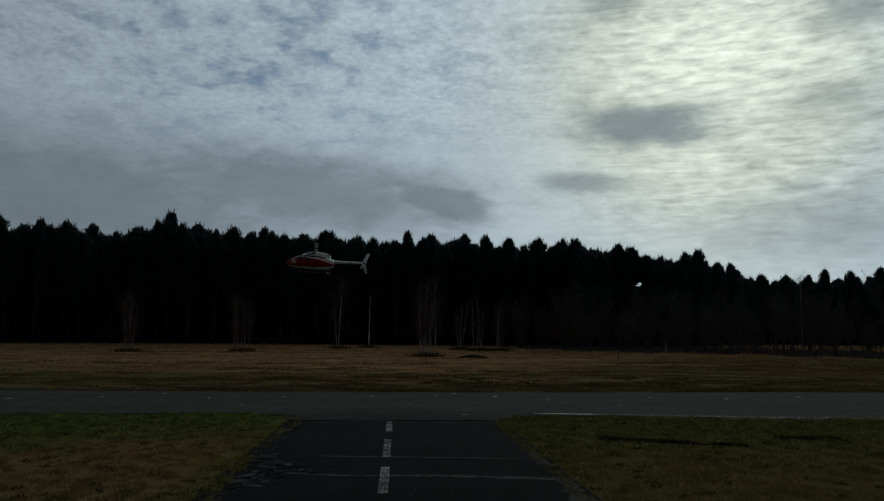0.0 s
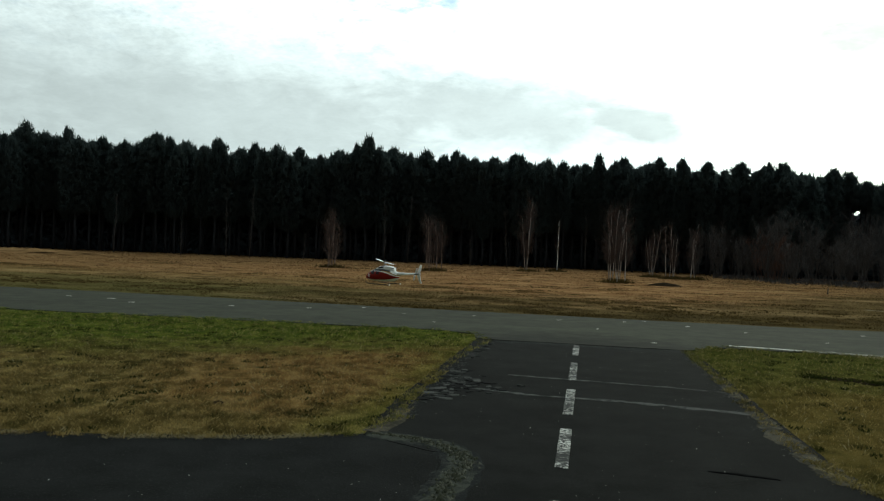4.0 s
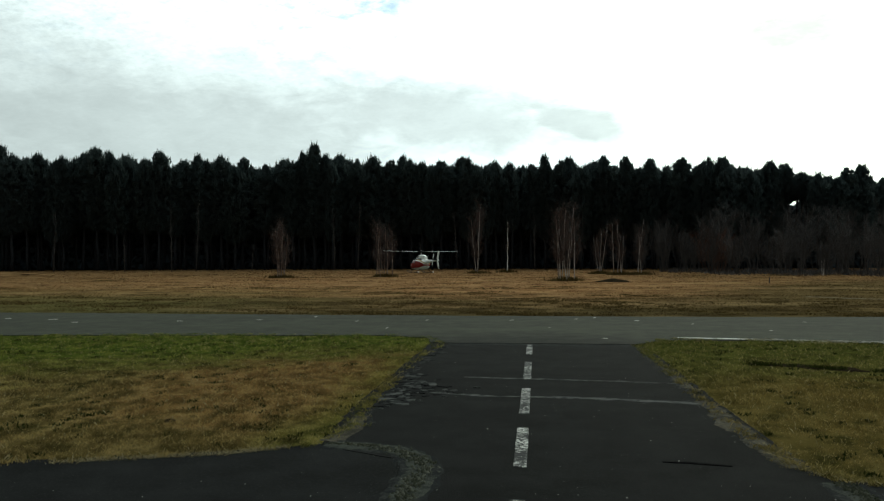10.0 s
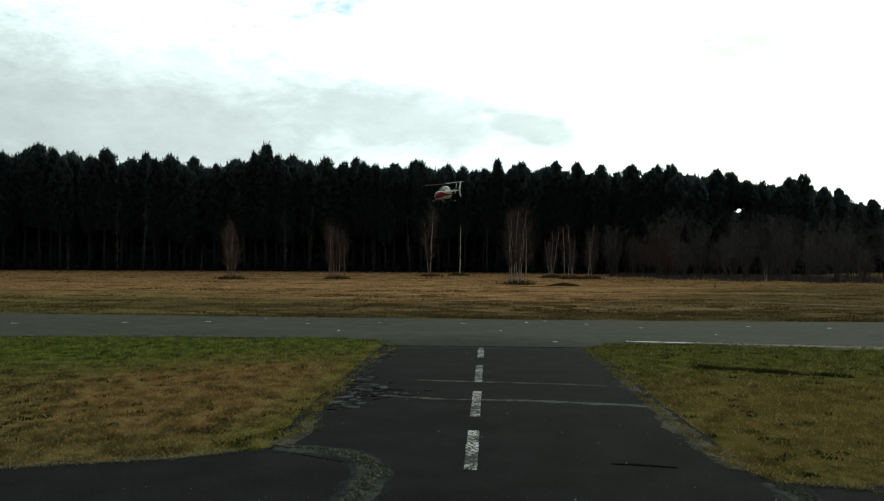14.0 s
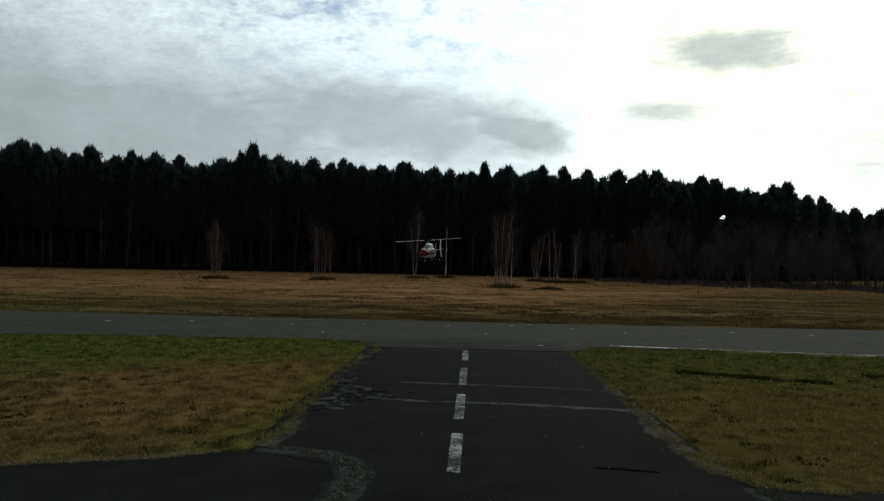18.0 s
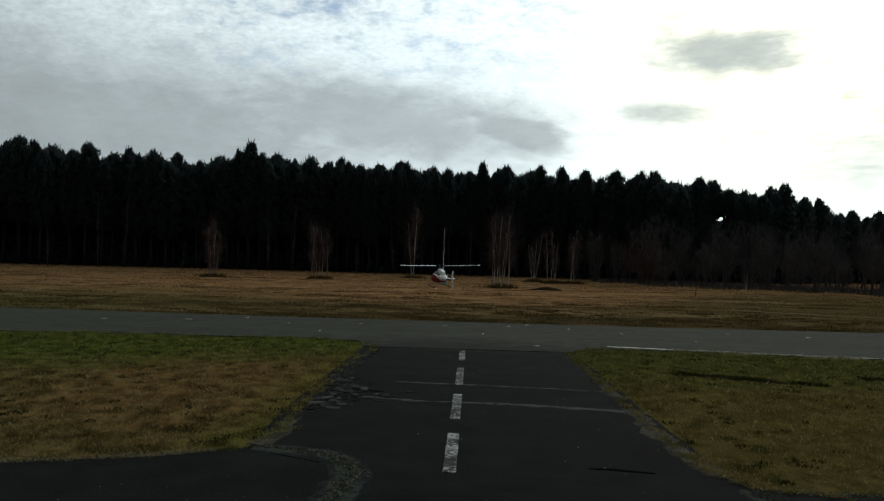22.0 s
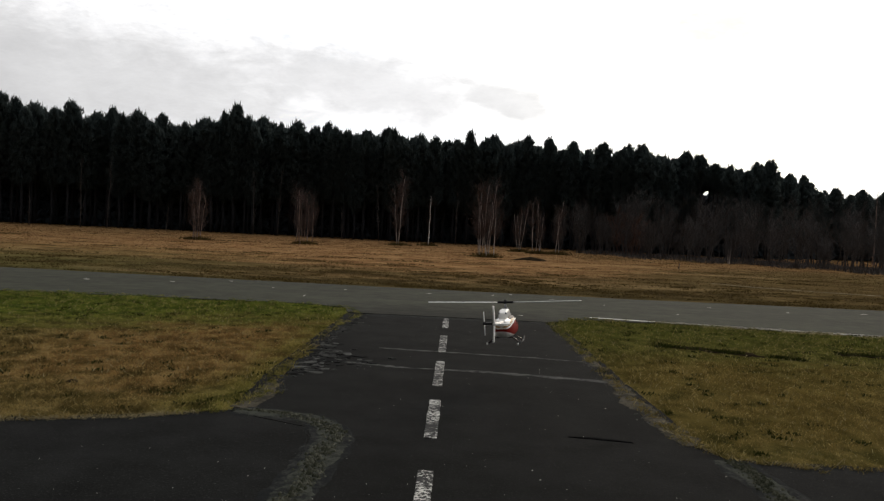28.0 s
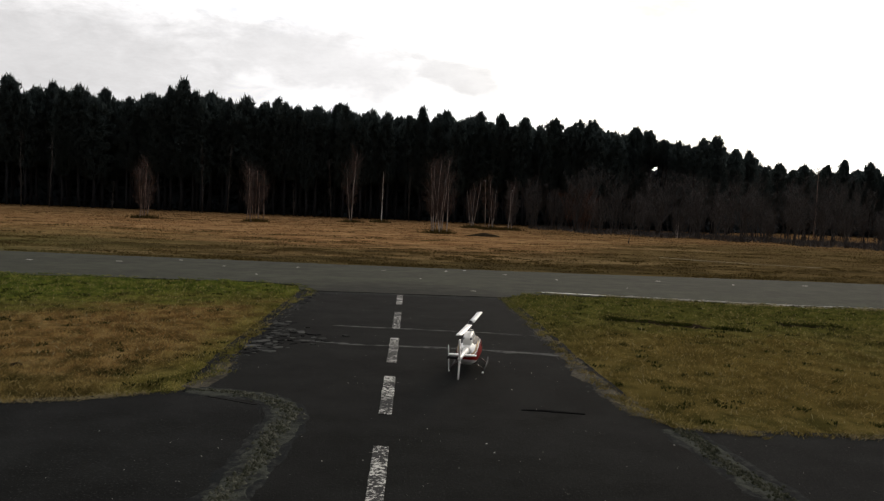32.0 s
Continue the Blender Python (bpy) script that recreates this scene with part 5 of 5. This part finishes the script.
def plate(outline, thick, axis):
    """A thin plate with rounded thickness; outline in the plane across the axis."""
    bm = bmesh.new()
    sides = []
    for s in (-0.5, 0.5):
        sides.append([bm.verts.new((s * thick, a, b) if axis == "x" else (a, b, s * thick)) for a, b in outline])
    bm.faces.new(sides[0][::-1])
    bm.faces.new(sides[1])
    n = len(outline)
    for k in range(n):
        bm.faces.new((sides[0][k], sides[0][(k + 1) % n], sides[1][(k + 1) % n], sides[1][k]))
    bmesh.ops.recalc_face_normals(bm, faces=bm.faces[:])
    bmesh.ops.bevel(bm, geom=[e for e in bm.edges], offset=thick * 0.25, segments=1, affect="EDGES")
    return bm


HUB = 0.45


def helicopter():
    root = thing("model_helicopter", "red and white radio-controlled model helicopter with skids and two-bladed rotor", "helicopter")
    profile = [(0.505, 0.135, 0.120, 0.008), (0.485, 0.165, 0.102, 0.045), (0.43, 0.212, 0.084, 0.078), (0.34, 0.262, 0.073, 0.106), (0.22, 0.302, 0.066, 0.120), (0.08, 0.318, 0.064, 0.124), (-0.06, 0.315, 0.066, 0.122), (-0.17, 0.302, 0.070, 0.117), (-0.26, 0.284, 0.086, 0.101), (-0.34, 0.268, 0.138, 0.066), (-0.355, 0.248, 0.205, 0.022)]
    cabin = dense([(y, (top + low) / 2 - 0.012, w * 0.94, (top - low) / 2 + 0.012, (top - low) / 2 - 0.012, 0.86) for y, top, low, w in profile], 120)
    rings = loft(cabin, 96)

    def line_hi(y):
        return np.interp(y, [-0.36, -0.30, -0.2, -0.1, 0.0, 0.1, 0.2, 0.36, 0.43, 0.5], [0.172, 0.192, 0.222, 0.245, 0.256, 0.262, 0.265, 0.262, 0.225, 0.15])

    def line_lo(y):
        return np.interp(y, [-0.36, -0.2, 0.0, 0.3, 0.5], [0.150, 0.118, 0.100, 0.092, 0.102])

    def roof(c):
        return -0.21 < c.y and c.z > np.interp(c.y, [-0.22, -0.1, 0.1, 0.25], [0.272, 0.268, 0.274, 0.270])

    def glass(c):
        front = 0.22 < c.y < 0.42 and c.z > np.interp(c.y, [0.22, 0.34, 0.42], [0.275, 0.235, 0.20]) and abs(c.x) > 0.008 and abs(c.x) < 0.085
        return front or roof(c)

    part("fuselage", skin(rings, lambda c: (c.z >= line_hi(c.y) or c.z < line_lo(c.y)) and not glass(c)), "white", root, "white upper body and belly")
    part("side_panel", skin(rings, lambda c: line_lo(c.y) <= c.z < line_hi(c.y) and not glass(c)), "red", root, "glossy red flank")
    part("windshield", skin(rings, lambda c: glass(c) and c.y > 0.22), "pane", root, "dark tinted windshield")
    part("roof_panel", skin(rings, lambda c: glass(c) and c.y <= 0.22), "black", root, "black roof under the engine cowl")
    for s in (-1, 1):
        side = (lambda c, s=s: c.x * s > 0.03 and 0.205 < c.z < 0.262 and 0.19 < c.y < 0.30)
        part("side_window", skin(rings, side, 0.0015), "pane", root, "dark tinted door window")
        rear = (lambda c, s=s: c.x * s > 0.05 and 0.205 < c.z < 0.262 and 0.06 < c.y < 0.15)
        part("rear_window", skin(rings, rear, 0.0015), "pane", root, "dark tinted cabin window")
        for y0 in (0.325, 0.37):
            mark = (lambda c, s=s, y0=y0: c.x * s > 0.02 and 0.135 < c.z < 0.20 and y0 < c.y + 0.35 * (c.z - 0.17) < y0 + 0.014)
            part("marking", skin(rings, mark, 0.001), "white", root, "small slanted white bar on the nose")
    # engine cowl behind the mast
    cowl = dense([(0.23, 0.300, 0.010, 0.008, 0.02, 1.0), (0.19, 0.300, 0.040, 0.030, 0.03, 0.85), (0.09, 0.300, 0.048, 0.066, 0.04, 0.6), (-0.05, 0.300, 0.050, 0.080, 0.045, 0.42), (-0.17, 0.292, 0.047, 0.080, 0.05, 0.36), (-0.25, 0.280, 0.042, 0.070, 0.05, 0.36), (-0.275, 0.272, 0.034, 0.052, 0.03, 0.5), (-0.279, 0.272, 0.002, 0.002, 0.002, 0.9)], 56)
    crings = loft(cowl, 40)
    intake = (lambda c: 0.0 < c.y < 0.15 and abs(c.x) > 0.038 and c.z > 0.318)
    c = part("engine_cowl", skin(crings, lambda c: not intake(c)), "white", root, "white engine cowl")
    part("air_intake", skin(crings, intake), "black", c, "black intake mesh")
    for s in (-1, 1):
        swoosh = (lambda c, s=s: c.x * s > 0.012 and c.y < 0.02 and 0.016 < c.z - line_hi(c.y) < 0.016 + np.interp(c.y, [-0.34, -0.2, 0.02], [0.016, 0.026, 0.006]))
        part("stripe", skin(rings, swoosh, 0.0012), "gold", root, "tan stripe swept along the rear of the body")
        bm = bmesh.new()
        tube_into(bm, [(s * 0.034, -0.20, 0.335), (s * 0.036, -0.262, 0.338), (s * 0.037, -0.272, 0.339)], [0.011, 0.011, 0.010], 10)
        part("exhaust_pipe", bm, "steel", c, "dark steel exhaust pipe")
    # tail
    bm = bmesh.new()
    tube_into(bm, [(0, -0.29, 0.226), (0, -0.40, 0.232), (0, -0.62, 0.244), (0, -0.88, 0.258), (0, -0.92, 0.260)], [0.044, 0.031, 0.023, 0.018, 0.015], 14)
    part("tail_boom", bm, "white", root, "white tapered tail boom")
    fin = [(-0.84, 0.262), (-0.895, 0.37), (-0.928, 0.44), (-0.972, 0.44), (-0.945, 0.34), (-0.915, 0.255), (-0.935, 0.165), (-0.965, 0.08), (-0.925, 0.08), (-0.875, 0.175)]
    part("tail_fin", plate(fin, 0.014, "x"), "white", root, "white swept tail fin")
    stab = [(-0.13, -0.68), (-0.13, -0.62), (0, -0.605), (0.13, -0.62), (0.13, -0.68)]
    ob = part("stabilizer", plate(stab, 0.012, "z"), "white", root, "white horizontal stabilizer")
    ob.location.z = 0.247
    bm = bmesh.new()
    tube_into(bm, [(-0.0, -0.885, 0.262), (-0.095, -0.885, 0.262)], [0.016, 0.012], 8)
    part("tail_gearbox", bm, "black", root, "black tail gearbox")
    # skids
    for s in (-1, 1):
        bm = bmesh.new()
        tube_into(bm, [(s * 0.166, -0.26, 0.012), (s * 0.166, 0.26, 0.012), (s * 0.166, 0.33, 0.022), (s * 0.166, 0.375, 0.055)], [0.008, 0.008, 0.008, 0.006], 8)
        k = part("skid", bm, "black", root, "dark landing skid")
        bm = bmesh.new()
        tube_into(bm, [(s * 0.166, -0.258, 0.012), (s * 0.166, -0.275, 0.012), (s * 0.166, -0.282, 0.022)], [0.0095, 0.0095, 0.008], 8)
        part("skid_end", bm, "white", k, "white upturned skid end")
    for y in (-0.14, 0.2):
        bm = bmesh.new()
        tube_into(bm, [(-0.166, y, 0.014), (-0.14, y, 0.045), (-0.09, y, 0.075), (0.09, y, 0.075), (0.14, y, 0.045), (0.166, y, 0.014)], [0.0055] * 6, 7)
        part("cross_tube", bm, "pane", root, "thin dark red skid cross tube")
    # mast and head
    bm = bmesh.new()
    tube_into(bm, [(0, 0, 0.36), (0, 0, HUB - 0.01)], [0.011, 0.010], 10)
    tube_into(bm, [(0, 0, 0.375), (0, 0, 0.388)], [0.034, 0.034], 12)
    part("rotor_mast", bm, "steel", root, "dark steel rotor mast with swashplate")
    rotor = new("main_rotor")
    rotor.parent, rotor.location = root, (0, 0, HUB)
    rotor["label"] = "two-bladed white main rotor"
    bm = bmesh.new()
    box_into(bm, (-0.09, -0.016, -0.012), (0.09, 0.016, 0.012), 0.004)
    tube_into(bm, [(0, 0, -0.015), (0, 0, 0.03)], [0.02, 0.014], 10)
    part("rotor_head", bm, "black", rotor, "black rotor head")
    for s in (-1, 1):
        bm = bmesh.new()
        prof = [(-0.030, 0.000), (-0.022, 0.0045), (0.0, 0.0040), (0.032, 0.0003), (0.032, -0.0003), (0.0, -0.0028), (-0.022, -0.0032)]
        rows = []
        for x, drop in ((0.085, 0.0), (0.30, 0.002), (0.55, 0.005), (0.80, 0.009), (0.845, 0.010)):
            rows.append([bm.verts.new((s * x, s * c, z + drop)) for c, z in prof])
        for a, b in zip(rows, rows[1:]):
            for k in range(len(prof)):
                bm.faces.new((a[k], a[(k + 1) % len(prof)], b[(k + 1) % len(prof)], b[k]))
        bm.faces.new(rows[0][::-1]), bm.faces.new(rows[-1])
        bmesh.ops.recalc_face_normals(bm, faces=bm.faces[:])
        part("rotor_blade", bm, "blade", rotor, "long white rotor blade")
    tail = new("tail_rotor")
    tail.parent, tail.location = root, (-0.1, -0.885, 0.262)
    tail["label"] = "small two-bladed tail rotor"
    bm = bmesh.new()
    tube_into(bm, [(-0.012, 0, 0), (0.012, 0, 0)], [0.014, 0.014], 8)
    part("rotor_head", bm, "black", tail)
    for s in (-1, 1):
        part("rotor_blade", plate([(-0.015, s * 0.02), (0.015, s * 0.02), (0.015, s * 0.125), (-0.015, s * 0.125)], 0.005, "x"), "blade", tail, "short white tail rotor blade")
    return root, rotor, tail


heli, main_rotor, tail_rotor = helicopter()

# seconds, x, y, height of the skids, heading to the left of straight ahead, nose up, lean to the right
FLIGHT = [
    (0, -1.44, 14.13, 2.63, 88, 5, 0),
    (0.5, -2.45, 14.49, 2.33, 86, 8, 0),
    (1, -3.20, 14.76, 1.79, 84, 8, 0),
    (1.5, -3.74, 15.30, 1.25, 79, 4, 0),
    (2, -4.17, 15.66, 1.06, 74, -1, 0),
    (2.5, -4.43, 15.84, 1.11, 72, -1, 0),
    (4.5, -3.56, 15.0, 0.77, 58, 1, -4),
    (5, -3.20, 14.72, 0.68, 55, 1, -4),
    (6, -2.63, 14.94, 0.63, 54, 1.5, -4),
    (7, -2.31, 14.76, 0.64, 44, -1, -3),
    (8, -2.04, 14.85, 0.575, 41, 0.5, -3),
    (9, -2.09, 15.30, 0.85, 36, -2.5, -2),
    (10, -2.33, 16.47, 1.25, 30, -1, 0.5),
    (11, -2.25, 17.2, 1.64, 27, 0, -0.5),
    (12, -1.86, 18.0, 2.07, 25, 3, -1),
    (13, -1.46, 19.6, 2.61, 27, 1, -1),
    (14, -1.0, 19.6, 3.04, 28, 1, -1),
    (15, -0.68, 17.6, 2.92, 25, 0, -1),
    (15.5, -0.67, 17.6, 2.80, 23, 0, -1.5),
    (17.5, -0.85, 17.10, 1.93, 20, 0, -4),
    (18, -0.89, 17.10, 1.61, 19.5, 0, -4),
    (19, -1.02, 17.28, 1.24, 18, 0, -2.5),
    (20, -0.99, 17.10, 1.06, 17.5, 4, -3),
    (21, -0.70, 16.74, 1.05, 17.5, 5, -3),
    (22, -0.55, 16.47, 1.06, 17.5, 5, -3),
    (23, -0.31, 16.47, 0.97, 7.5, 2, -1),
    (24, 0.00, 15.30, 0.95, -3, 0, -4),
    (24.5, 0.06, 14.40, 0.92, -5, 0, -4),
    (25, 0.01, 13.14, 0.75, -6.5, 0, -4),
    (25.5, -0.04, 11.77, 0.71, -8, 0, -4),
    (27.5, 0.56, 9.18, 0.41, -10.5, -3, -4),
    (28, 0.645, 8.58, 0.39, -11, -3, -4),
    (29, 0.785, 8.39, 0.34, -10.5, -0.5, -4),
    (29.5, 0.765, 8.15, 0.27, -10.5, 0, -4),
    (30, 0.74, 8.11, 0.18, -10, -0.5, -3),
    (31, 0.67, 7.85, 0.04, -11, 3, -3),
    (32, 0.70, 7.82, 0.003, -10.5, 0, 0),
]
# seconds and the blade's angle over the ground, from the x axis
BLADES = [(0, 96), (1, -25), (2, -30), (5, 8), (6, 50), (7, 75), (8, 20), (9, 45), (10, 32), (11, 44), (12, -45), (13, -48), (14, -52), (15, -66), (18, -30), (19, -15), (20, 2), (21, 2), (22, 2), (23, -58), (24, 4), (25, -25), (28, 4), (29, 3), (30, 72), (31, -54), (32, 78)]


def motions():
    walk(heli, [(t, pose(x, y, z, nose, lean, turn)) for t, x, y, z, turn, nose, lean in FLIGHT])
    turn_t, turn_a = [f[0] for f in FLIGHT], [f[4] for f in FLIGHT]
    step = 2 / FPS
    rows, angle = [], BLADES[0][1] - turn_a[0]
    for (t0, a0), (t1, a1) in zip(BLADES, BLADES[1:]):
        n = round((t1 - t0) / step)
        goal = a1 - float(np.interp(t1, turn_t, turn_a))
        # whole half turns, so that each step stays near 80 degrees
        want = angle + 80.0 * n
        goal += 180.0 * math.floor((want - goal) / 180.0)
        for i in range(n):
            rows.append((t0 + (t1 - t0) * i / n, angle + (goal - angle) * i / n))
        angle = goal
    rows.append((BLADES[-1][0], angle))
    walk(main_rotor, [(t, pose(0, 0, HUB, 0, 0, a)) for t, a in rows])
    walk(tail_rotor, [(t, pose(-0.1, -0.885, 0.262, 78.0 * i + 20, 0, 0)) for i, (t, a) in enumerate(rows)])


motions()
